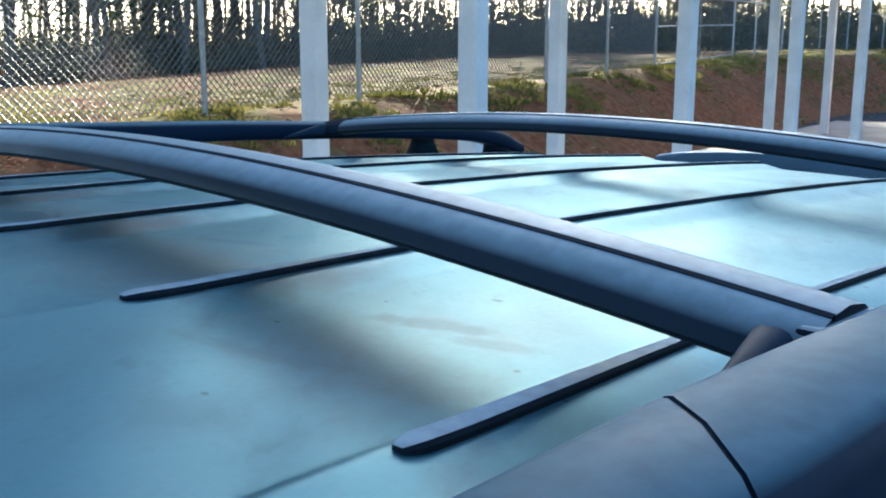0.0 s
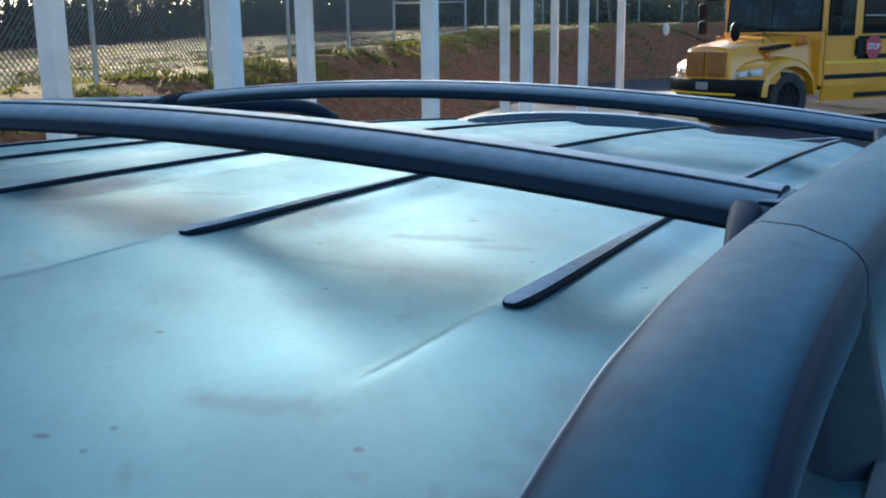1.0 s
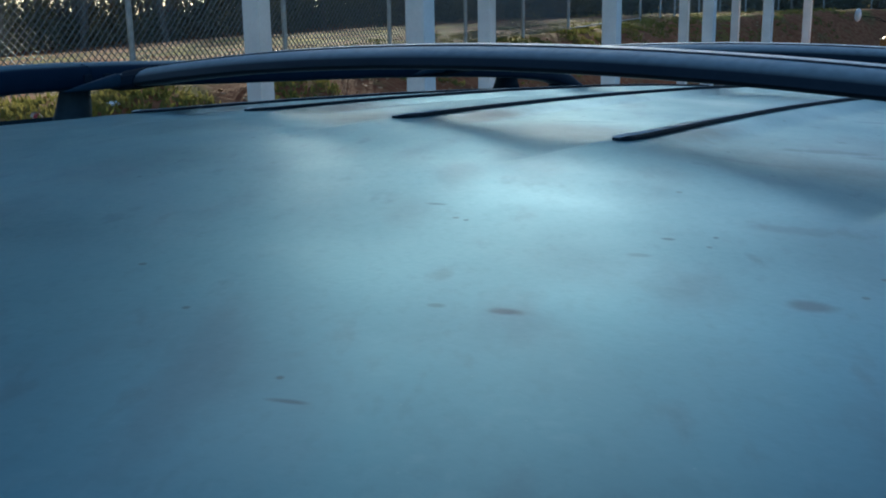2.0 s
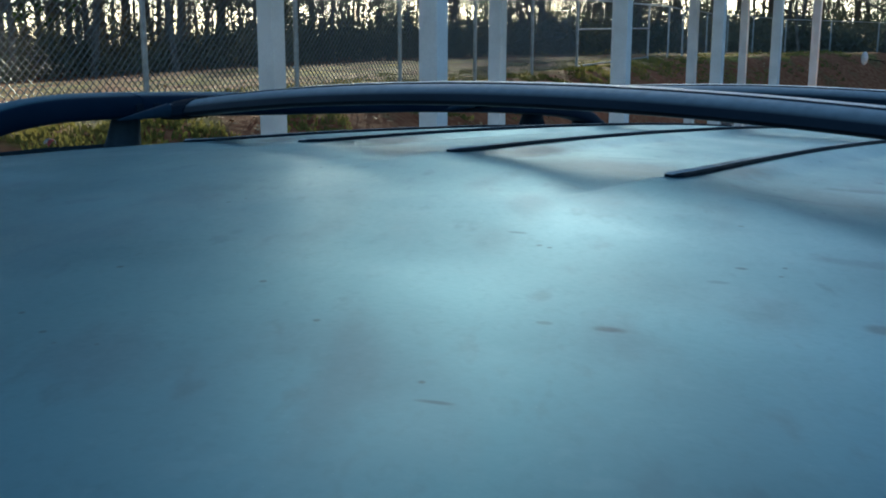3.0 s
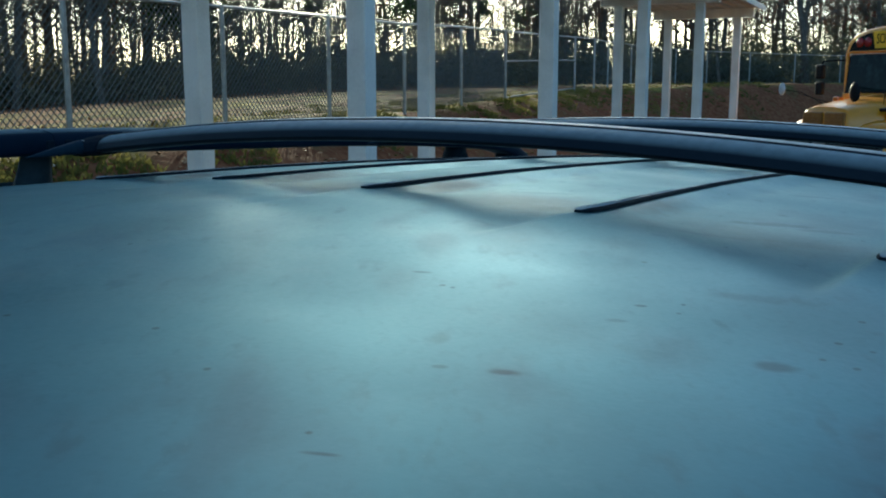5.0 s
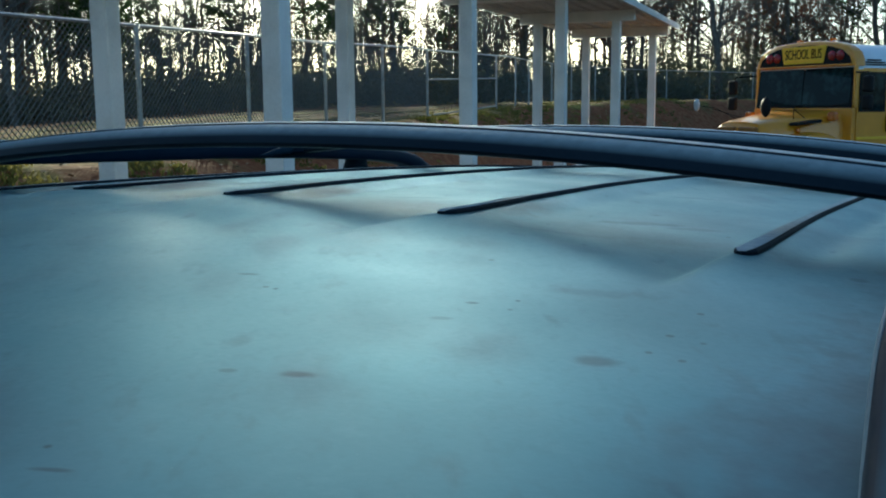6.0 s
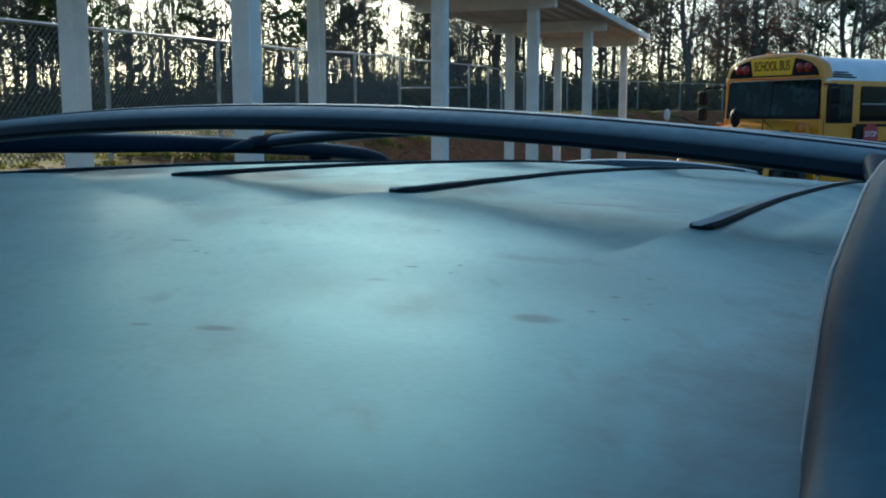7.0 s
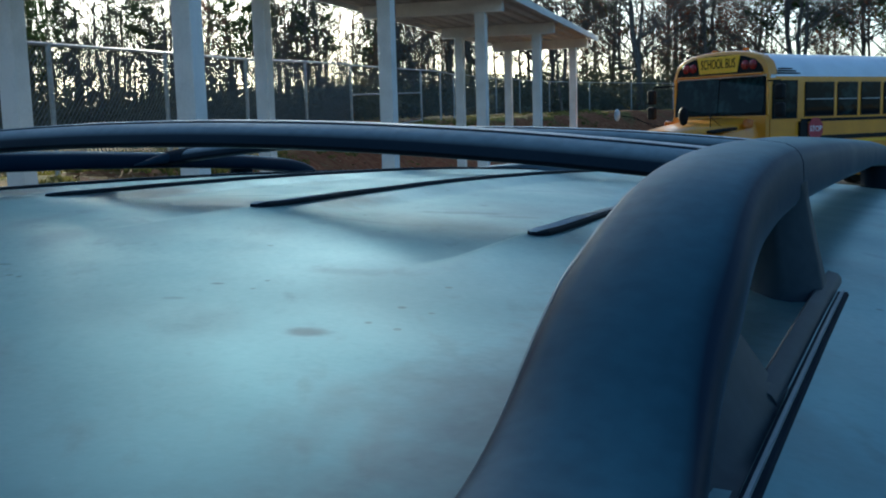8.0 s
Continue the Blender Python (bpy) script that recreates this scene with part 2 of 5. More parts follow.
# spoiler top coloured paler than its front, as the light falls on it
dust_and_top_light(M_SPOIL, (0.34, 0.42, 0.43), 0.9, 0.72, 0.95)
M_TRIM = mat("dusty_edge_trim", (0.12, 0.16, 0.175), (0.18, 0.225, 0.235), rough=0.5, scale=20, fine=200)
M_POST = mat("white_painted_post", (0.74, 0.72, 0.68), (0.62, 0.60, 0.56), rough=0.55, scale=3, fine=40, bump=0.0004)
M_ROOFM = mat("white_metal_roof", (0.46, 0.43, 0.39), (0.36, 0.33, 0.29), rough=0.5, scale=2, fine=20)
M_BUS = mat("bus_yellow", (0.74, 0.30, 0.010), (0.64, 0.25, 0.01), rough=0.4, scale=2, fine=30, coat=0.7)
M_BLACK = mat("black_trim", (0.008, 0.008, 0.009), (0.013, 0.013, 0.013), rough=0.55, spec=0.15, scale=6, fine=60)
M_BUSROOF = mat("bus_white_roof", (0.74, 0.76, 0.78), (0.66, 0.68, 0.70), rough=0.4, scale=2, fine=30)
M_TYRE = mat("tyre_rubber", (0.014, 0.014, 0.014), (0.03, 0.028, 0.026), rough=0.8, scale=14, fine=120)
M_GLASS = glass("dark_glass", (0.16, 0.22, 0.22))
M_GALV = mat("galvanised_steel", (0.34, 0.35, 0.35), (0.25, 0.26, 0.26), rough=0.45, metal=0.7, scale=9, fine=120)
M_CONC = mat("concrete", (0.25, 0.20, 0.165), (0.19, 0.15, 0.125), rough=0.85, scale=1.2, fine=60, bump=0.002)
M_BARK = mat("bark", (0.095, 0.078, 0.063), (0.165, 0.135, 0.108), rough=0.9, scale=3, fine=20, bump=0.02)


# ---------- building helpers ----------
def link(name, bm, material, parent=None, label="", smooth=False):
    me = bpy.data.meshes.new(name)
    if smooth:
        for fc in bm.faces:
            fc.smooth = True
    bm.to_mesh(me)
    bm.free()
    if smooth:
        me.set_sharp_from_angle(angle=radians(50))
    me.materials.append(material)
    ob = new(name, me)
    if parent is not None:
        ob.parent = parent
    if label:
        ob["label"] = label
    return ob


def part(name, bm, material, parent, label="", smooth=False):
    return link(name, bm, material, parent, label, smooth)


def thing(name, label, category, m=None, group="", kind=""):
    e = new(name)
    e.empty_display_size = 0.2
    if m is not None:
        e.matrix_world = m
    return tagged(e, label, category, group, kind)


def box(bm, lo, hi, bevel=0.0, seg=2):
    r = bmesh.ops.create_cube(bm, size=1.0)
    vs = r["verts"]
    for v in vs:
        v.co = Vector([lo[i] + (v.co[i] + 0.5) * (hi[i] - lo[i]) for i in range(3)])
    if bevel:
        es = list({e for v in vs for e in v.link_edges})
        bmesh.ops.bevel(bm, geom=es, offset=bevel, segments=seg, profile=0.5, affect="EDGES")
    return bm


def boxm(lo, hi, bevel=0.0, seg=2):
    return box(bmesh.new(), lo, hi, bevel, seg)


def tube(bm, pts, rad, n=8, cap=True):
    """A round tube along pts; rad is one radius or one for each point."""
    pts = [Vector(p) for p in pts]
    rads = rad if isinstance(rad, (list, tuple)) else [rad] * len(pts)
    rings = []
    for i, p in enumerate(pts):
        d = (pts[min(i + 1, len(pts) - 1)] - pts[max(i - 1, 0)]).normalized()
        a = d.orthogonal().normalized() if abs(d.z) > 0.95 else d.cross(Vector((0, 0, 1))).normalized()
        b = d.cross(a)
        rings.append([bm.verts.new(p + (a * math.cos(2 * math.pi * k / n) + b * math.sin(2 * math.pi * k / n)) * rads[i]) for k in range(n)])
    for r0, r1 in zip(rings, rings[1:]):
        for k in range(n):
            bm.faces.new((r0[k], r0[(k + 1) % n], r1[(k + 1) % n], r1[k]))
    if cap:
        bm.faces.new(rings[0][::-1])
        bm.faces.new(rings[-1])
    return bm


def loft(bm, sections, cap=True, closed=True):
    """Skins a row of sections, each a list of the same number of points."""
    rings = [[bm.verts.new(p) for p in s] for s in sections]
    n = len(rings[0])
    for r0, r1 in zip(rings, rings[1:]):
        for k in range(n if closed else n - 1):
            bm.faces.new((r0[k], r0[(k + 1) % n], r1[(k + 1) % n], r1[k]))
    if cap and closed:
        bm.faces.new(rings[0][::-1])
        bm.faces.new(rings[-1])
    bmesh.ops.recalc_face_normals(bm, faces=bm.faces)
    return bm


def smoothstep(a, b, v):
    t = min(1.0, max(0.0, (v - a) / (b - a)))
    return t * t * (3 - 2 * t)


def lerp_table(tab, v):
    for (a, *p), (b, *q) in zip(tab, tab[1:]):
        if v <= b:
            t = max(0.0, (v - a) / (b - a))
            return [u + (w - u) * t for u, w in zip(p, q)]
    return list(tab[-1][1:])


# ---------- ground ----------
FENCE0, FDIR = Vector((-9.048, 5.787)), Vector((-0.622, 2.809)).normalized()
FNOR = Vector((-FDIR.y, FDIR.x))


BEND, FDIR2 = Vector((-14.2, 27.3)), Vector((0.222, 0.975)).normalized()
FNOR2 = Vector((-FDIR2.y, FDIR2.x))


def fence_s(x, y):
    """Metres beyond the fence (which bends at the gate), and metres along it."""
    p = Vector((x, y))
    s1, a1 = (p - FENCE0).dot(FNOR), (p - FENCE0).dot(FDIR)
    s2, a2 = (p - BEND).dot(FNOR2), (p - BEND).dot(FDIR2)
    k = smoothstep(25, 36, y)
    return s1 + (s2 - s1) * k, a1 if y < 27 else 22.0 + a2


def ground_z(x, y):
    s, a = fence_s(x, y)
    s3 = (y - 64.0) * 0.5
    s = max(s, s3)
    top = 1.08 + 0.0285 * max(-10.0, min(a, 33.0))
    z = top * smoothstep(-2.9, 0.1, s)
    if s > 0:
        far = 0.3 + 0.070 * (max(-40.0, min(y, 75.0)) - 28.5)
        z += (far - z) * smoothstep(4, 46, s)
    if s > -2.4:
        w = smoothstep(-2.4, -1.2, s)
        z += w * (0.09 * (noise.noise((x * 0.7, y * 0.7, 1.0))) + 0.04 * noise.noise((x * 2.2, y * 2.2, 5.0)))
    return z


def axis(stops):
    out = []
    for (a, step), (b, _) in zip(stops, stops[1:]):
        n = max(1, int(round((b - a) / step)))
        out += [a + (b - a) * i / n for i in range(n)]
    return out + [stops[-1][0]]


def ground_mesh():
    xs = axis([(-900, 120), (-180, 20), (-60, 3), (-22, 0.5), (-5, 2.5), (30, 15), (120, 130), (900, 1)])
    ys = axis([(-900, 130), (-120, 20), (-20, 3), (0, 0.5), (45, 1), (70, 6), (180, 120), (900, 1)])
    bm = bmesh.new()
    grid = [[bm.verts.new((x, y, ground_z(x, y))) for x in xs] for y in ys]
    for j in range(len(ys) - 1):
        for i in range(len(xs) - 1):
            bm.faces.new((grid[j][i], grid[j][i + 1], grid[j + 1][i + 1], grid[j + 1][i]))
    return bm


def ground_material():
    m = bpy.data.materials.new("ground_asphalt_clay_grass")
    m.use_nodes = True
    nt = m.node_tree
    N, L = nt.nodes.new, nt.links.new
    bsdf = nt.nodes["Principled BSDF"]
    bsdf.inputs["Roughness"].default_value = 0.95
    bsdf.inputs["Specular IOR Level"].default_value = 0.03
    geo = N("ShaderNodeNewGeometry")
    sep = N("ShaderNodeSeparateXYZ")
    L(geo.outputs["Position"], sep.inputs[0])

    def noise_tex(scale, detail=5):
        n = N("ShaderNodeTexNoise")
        n.inputs["Scale"].default_value, n.inputs["Detail"].default_value = scale, detail
        L(geo.outputs["Position"], n.inputs["Vector"])
        return n.outputs["Fac"]

    def math_node(op, a, b):
        n = N("ShaderNodeMath")
        n.operation = op
        for i, v in enumerate((a, b)):
            if isinstance(v, (int, float)):
                n.inputs[i].default_value = v
            else:
                L(v, n.inputs[i])
        return n.outputs[0]

    def rng(v, a, b):
        n = N("ShaderNodeMapRange")
        n.interpolation_type = "SMOOTHSTEP"
        n.inputs[1].default_value, n.inputs[2].default_value = a, b
        L(v, n.inputs[0])
        return n.outputs[0]

    def mix(f, a, b):
        n = N("ShaderNodeMix")
        n.data_type = "RGBA"
        L(f, n.inputs[0])
        for i, v in ((6, a), (7, b)):
            if isinstance(v, tuple):
                n.inputs[i].default_value = (*v, 1)
            else:
                L(v, n.inputs[i])
        return n.outputs[2]

    big, mid, fine, grit = noise_tex(0.12), noise_tex(0.9), noise_tex(7, 8), noise_tex(60, 4)
    asphalt = mix(rng(grit, 0.3, 0.7), (0.04, 0.041, 0.044), (0.075, 0.075, 0.076))
    clay = mix(rng(fine, 0.35, 0.65), (0.16, 0.060, 0.030), (0.24, 0.110, 0.056))
    straw = mix(rng(fine, 0.35, 0.65), (0.30, 0.205, 0.048), (0.47, 0.33, 0.085))
    green = mix(rng(fine, 0.35, 0.65), (0.075, 0.078, 0.020), (0.20, 0.165, 0.045))
    olive = mix(rng(fine, 0.35, 0.65), (0.07, 0.055, 0.024), (0.15, 0.11, 0.048))
    grass = mix(rng(math_node("ADD", mid, math_node("MULTIPLY", big, 0.6)), 1.02, 1.22), straw, green)
    crest = N("ShaderNodeMapRange")
    for k, v in ((1, -4.0), (2, 38.0), (3, 0.0), (4, 1.20)):
        crest.inputs[k].default_value = v
    L(sep.outputs["Y"], crest.inputs[0])
    level = math_node("ADD", math_node("SUBTRACT", sep.outputs["Z"], crest.outputs[0]), 0.29)
    h = math_node("ADD", level, math_node("MULTIPLY", math_node("SUBTRACT", mid, 0.5), 1.1))
    bank = mix(rng(math_node("ADD", mid, math_node("MULTIPLY", fine, 0.4)), 0.72, 0.98), clay, olive)
    soil = mix(rng(h, 0.95, 1.25), bank, mix(rng(h, 1.15, 1.4), green, grass))
    col = mix(rng(sep.outputs["Z"], 0.03, 0.09), asphalt, soil)
    L(col, bsdf.inputs["Base Color"])
    b = N("ShaderNodeBump")
    b.inputs["Strength"].default_value, b.inputs["Distance"].default_value = 0.8, 0.025
    L(fine, b.inputs["Height"]), L(b.outputs[0], bsdf.inputs["Normal"])
    return m


ground = link("ground", ground_mesh(), ground_material(), smooth=True)
tagged(ground, "asphalt lot, red clay bank and dry winter grass field", "ground", kind="structure")

# ---------- covered walkway ----------
P0, PD, PW = Vector((-4.158, 4.933)), Vector((-0.682, 3.995)), 1.507
PU = PD.normalized()
PN = Vector((-PU.y, PU.x))
WALK_YAW = math.degrees(math.atan2(PU.y, PU.x)) - 90
CAN_Z = 3.32   # underside of the beams


def walkway_frame(k, side):
    p = P0 + PD * k + PN * (PW * side)
    return p.x, p.y


def walkway():
    base = pose(P0.x, P0.y, 0, 0, 0, WALK_YAW)
    t = thing("covered_walkway", "white painted covered walkway with square posts and metal roof", "canopy", base)
    step = PD.length
    for k in range(-2, 5):
        for side in (0, 1):
            bm = boxm((-PW * side - 0.08, k * step - 0.08, 0.12), (-PW * side + 0.08, k * step + 0.08, CAN_Z), 0.012, 2)
            part("post", bm, M_POST, t)
        bm = boxm((-PW - 0.34, k * step - 0.07, CAN_Z), (0.34, k * step + 0.07, CAN_Z + 0.2), 0.008)
        part("beam", bm, M_POST, t)
    y0, y1 = -2 * step - 0.4, 4 * step + 0.4
    bm = bmesh.new()
    n = 60
    prof = []
    for i in range(n + 1):
        x = -PW - 0.50 + (PW + 1.0) * i / n
        prof.append((x, 0.055 if (i % 6) < 2 else 0.0))
    top = [[(x, y, CAN_Z + 0.215 + d) for x, d in prof] for y in (y0, y1)]
    bot = [[(x, y, CAN_Z + 0.205 + d) for x, d in prof] for y in (y0, y1)]
    loft(bm, [top[0] + bot[0][::-1], top[1] + bot[1][::-1]])
    part("roof_sheet", bm, M_ROOFM, t, "ribbed white metal roof sheet")
    for x in (-PW - 0.52, 0.50):
        part("fascia", boxm((x, y0, CAN_Z + 0.15), (x + 0.02, y1, CAN_Z + 0.26)), M_POST, t)
    return t


walkway()
bm = boxm((-PW - 0.9, -22, -0.2), (0.8, 5.2 * PD.length, 0.13), 0.02)
side_walk = link("pavement", bm, M_CONC)
side_walk.matrix_world = pose(P0.x, P0.y, 0, 0, 0, WALK_YAW)
tagged(side_walk, "pale concrete walk under the canopy", "pavement", kind="structure")

# ---------- the parked car ----------
ZR = 1.67      # height of the roof at the tip of the middle rub strip
STRIPS = (-0.398, -0.198, -0.004, 0.201, 0.403)
Y_FRONT, Y_REAR = -0.98, 1.078


def tip_y(x):
    """Where the strips and the sunk panels begin."""
    return -0.06 * x


def roof_z(x, y):
    """Height of the roof skin: crowned both ways, with shallow sunk panels between the strips."""
    ax = abs(x)
    z = -0.095 * x * x
    z -= 0.036 * (max(0.0, y) / 1.03) ** 2
    z -= 0.075 * min(0.0, y) ** 2 + 0.10 * max(0.0, -y - 0.6) ** 2
    z -= 0.30 * max(0.0, y - 1.035)
    z -= 0.5 * max(0.0, ax - 0.60) ** 2 + 9.0 * max(0.0, ax - 0.66) ** 2
    ty = tip_y(x)
    xs = x + 0.008 * y
    dl = min([xs - s for s in STRIPS if s <= xs] + [xs + 0.60 if xs > -0.60 else 0.0])
    dr = min([s - xs for s in STRIPS if s > xs] + [0.60 - xs if xs < 0.60 else 0.0])
    near, across = min(abs(dl), abs(dr)), dl / (dl + dr + 1e-6)
    # the sunk panel's front edge slants ahead from one strip's tip to a corner before the next
    yb = ty + 0.012 - 0.135 * across ** 1.4
    sink = smoothstep(yb - 0.022, yb + 0.065, y) * smoothstep(0.462, 0.43, ax)
    # a soft side by one strip, a crisp step by the next
    sink *= smoothstep(0.007, 0.045, dl) * smoothstep(0.003, 0.013, dr)
    z -= 0.0054 * sink
    # the pressed lands run on a little ahead of each strip
    z += 0.0012 * math.exp(-(near / 0.022) ** 2) * smoothstep(ty - 0.15, ty - 0.02, y) * (1 - smoothstep(ty - 0.02, ty + 0.03, y)) * smoothstep(0.6, 0.5, ax)
    z += 0.0007 * noise.noise((x * 4.5, y * 3.0, 3.3)) + 0.0003 * noise.noise((x * 11, y * 9, 7.3))
    return ZR + z


def car_roof():
    bm = bmesh.new()
    xs = [-0.72 + 1.44 * i / 400 for i in range(401)]
    ys = [Y_FRONT + (Y_REAR - Y_FRONT) * i / 280 for i in range(281)]
    g = [[bm.verts.new((x, y, roof_z(x, y))) for x in xs] for y in ys]
    for j in range(len(ys) - 1):
        for i in range(len(xs) - 1):
            bm.faces.new((g[j][i], g[j][i + 1], g[j + 1][i + 1], g[j + 1][i]))
    lip = [bm.verts.new((x, Y_REAR + 0.006, roof_z(x, Y_REAR) - 0.014)) for x in xs]
    for i in range(len(xs) - 1):
        bm.faces.new((g[-1][i], g[-1][i + 1], lip[i + 1], lip[i]))
    return bm


def rub_strip(x0):
    """A long rubber strip that follows the roof's crown, with a blunt tip."""
    bm = bmesh.new()
    secs = []
    n = 44
    y0 = tip_y(x0) - 0.006
    y1 = 1.035
    for i in range(n + 1):
        t = i / n
        y = y0 + (y1 - y0) * t ** 2.2
        x = x0 + 0.003 - 0.008 * y
        e = min(1.0, 0.30 + 0.70 * (max(0.0, y - y0) / 0.009) ** 0.5)
        w = (0.0034 + 0.0032 * smoothstep(0.25, 0.0, y - y0)) * e
        zb = roof_z(x, y)
        h = 0.0033 * (0.35 + 0.65 * e)
        secs.append([(x - w, y, zb - 0.009), (x - w, y, zb + h * 0.5), (x - w * 0.78, y, zb + h), (x + w * 0.78, y, zb + h), (x + w, y, zb + h * 0.5), (x + w, y, zb - 0.009)])
    return loft(bm, secs)


# y, top of the rail over ZR, half width, depth
RAIL = [(-0.58, -0.0440, 0.0275, 0.012), (-0.51, -0.0385, 0.027, 0.014), (-0.46, -0.0365, 0.0268, 0.016), (-0.42, -0.0360, 0.0265, 0.018), (-0.365, -0.033, 0.0265, 0.024), (-0.325, -0.025, 0.0265, 0.026), (-0.29, -0.008, 0.026, 0.027), (-0.255, 0.0085, 0.0255, 0.027), (-0.220, 0.021, 0.0245, 0.027), (-0.185, 0.030, 0.0245, 0.027),
        (-0.134, 0.0355, 0.0245, 0.027), (-0.05, 0.0375, 0.0245, 0.027), (0.03, 0.0365, 0.0245, 0.027), (0.28, 0.029, 0.0245, 0.025), (0.5, 0.022, 0.0245, 0.023), (0.72, 0.012, 0.0245, 0.022),
        (0.90, 0.001, 0.0245, 0.022), (1.02, -0.010, 0.024, 0.023), (1.09, -0.024, 0.022, 0.025), (1.135, -0.048, 0.016, 0.018)]
RAIL_X = 0.5295


def rail_x(y):
    return RAIL_X


def inner_taper(y):
    """The cap narrows on its inner side as it comes down to the roof."""
    return 1 - 0.36 * smoothstep(-0.25, -0.37, y)


def rail_section(y, sx, z, w, d):
    x = rail_x(y) * sx
    pts = []
    for k in range(20):
        a = 2 * math.pi * k / 20
        c, s = math.cos(a), math.sin(a)
        px = w * math.copysign(abs(c) ** 0.38, c)
        if px * sx > 0:      # the outer side flares where the cap meets the roof
            px *= 1 + 0.10 * smoothstep(-0.18, -0.25, y) + 0.70 * smoothstep(-0.26, -0.46, y)
        else:
            px *= inner_taper(y)
        pz = d * 0.5 * math.copysign(abs(s) ** 0.5, s) + (0.004 * max(0.0, 1 - (px / w) ** 2) if s > 0 else 0)
        shear = -0.85 * (px * sx + w) * math.exp(-((y + 0.03) / 0.10) ** 2)
        pts.append((x + px, y + shear, ZR + z - d * 0.5 - 0.004 + pz))
    return pts


def rail_piece(sx, y0, y1, n):
    secs = []
    for i in range(n + 1):
        y = y0 + (y1 - y0) * i / n
        z, w, d = lerp_table(RAIL, y)
        z = sum(lerp_table(RAIL, y + o)[0] for o in (-0.02, -0.01, 0, 0.01, 0.02)) / 5
        secs.append(rail_section(y, sx, z, w, d))
    return loft(bmesh.new(), secs)


def leg(sx, y0, y1, y0t, y1t, reach=0.019, out=0.0):
    """A foot of the rail: flared on the roof and again under the bar."""
    secs = []
    for i in range(11):
        t = i / 10
        f = t ** 0.5
        flare = 0.010 * max(0.0, (t - 0.7) / 0.3) ** 2
        a, b = y0 + (y0t - y0) * f - flare, y1 + (y1t - y1) * f + flare
        yc = (a + b) / 2
        ztop = ZR + lerp_table(RAIL, (y0t + y1t) / 2)[0] - 0.016
        zb = roof_z(rail_x(yc), yc) - 0.006
        z = zb + (ztop - zb) * t
        w = reach + 0.004 * (1 - t) ** 1.5
        x = (rail_x(yc) + out + 0.008 * (1 - t)) * sx
        r = min(0.012, (b - a) * 0.3)
        secs.append([(x - w, a + r, z), (x - w + r, a, z), (x + w - r, a, z), (x + w, a + r, z), (x + w, b - r, z), (x + w - r, b, z), (x - w + r, b, z), (x - w, b - r, z)])
    return loft(bmesh.new(), secs)


def set_back(bm, sx):
    """The rail on the far side sits a little further back on the roof than its twin."""
    if sx < 0:
        for v in bm.verts:
            d = 0.082 * (1 - smoothstep(0.05, 0.75, v.co.y))
            v.co.z += roof_z(v.co.x, v.co.y + d) - roof_z(v.co.x, v.co.y)
            v.co.y += d
    return bm


M_CLAMP = mat("clamp_plastic", (0.008, 0.020, 0.034), (0.015, 0.032, 0.050), spec=0.12, rough=0.6, scale=30, fine=200)
M_RUB2 = mat("moulding_rubber", (0.006, 0.011, 0.018), (0.011, 0.018, 0.027), spec=0.05, rough=0.75, scale=30, fine=300)
M_PAD = mat("foot_pad_plastic", (0.011, 0.022, 0.030), (0.021, 0.034, 0.044), spec=0.2, rough=0.6, scale=25, fine=200)


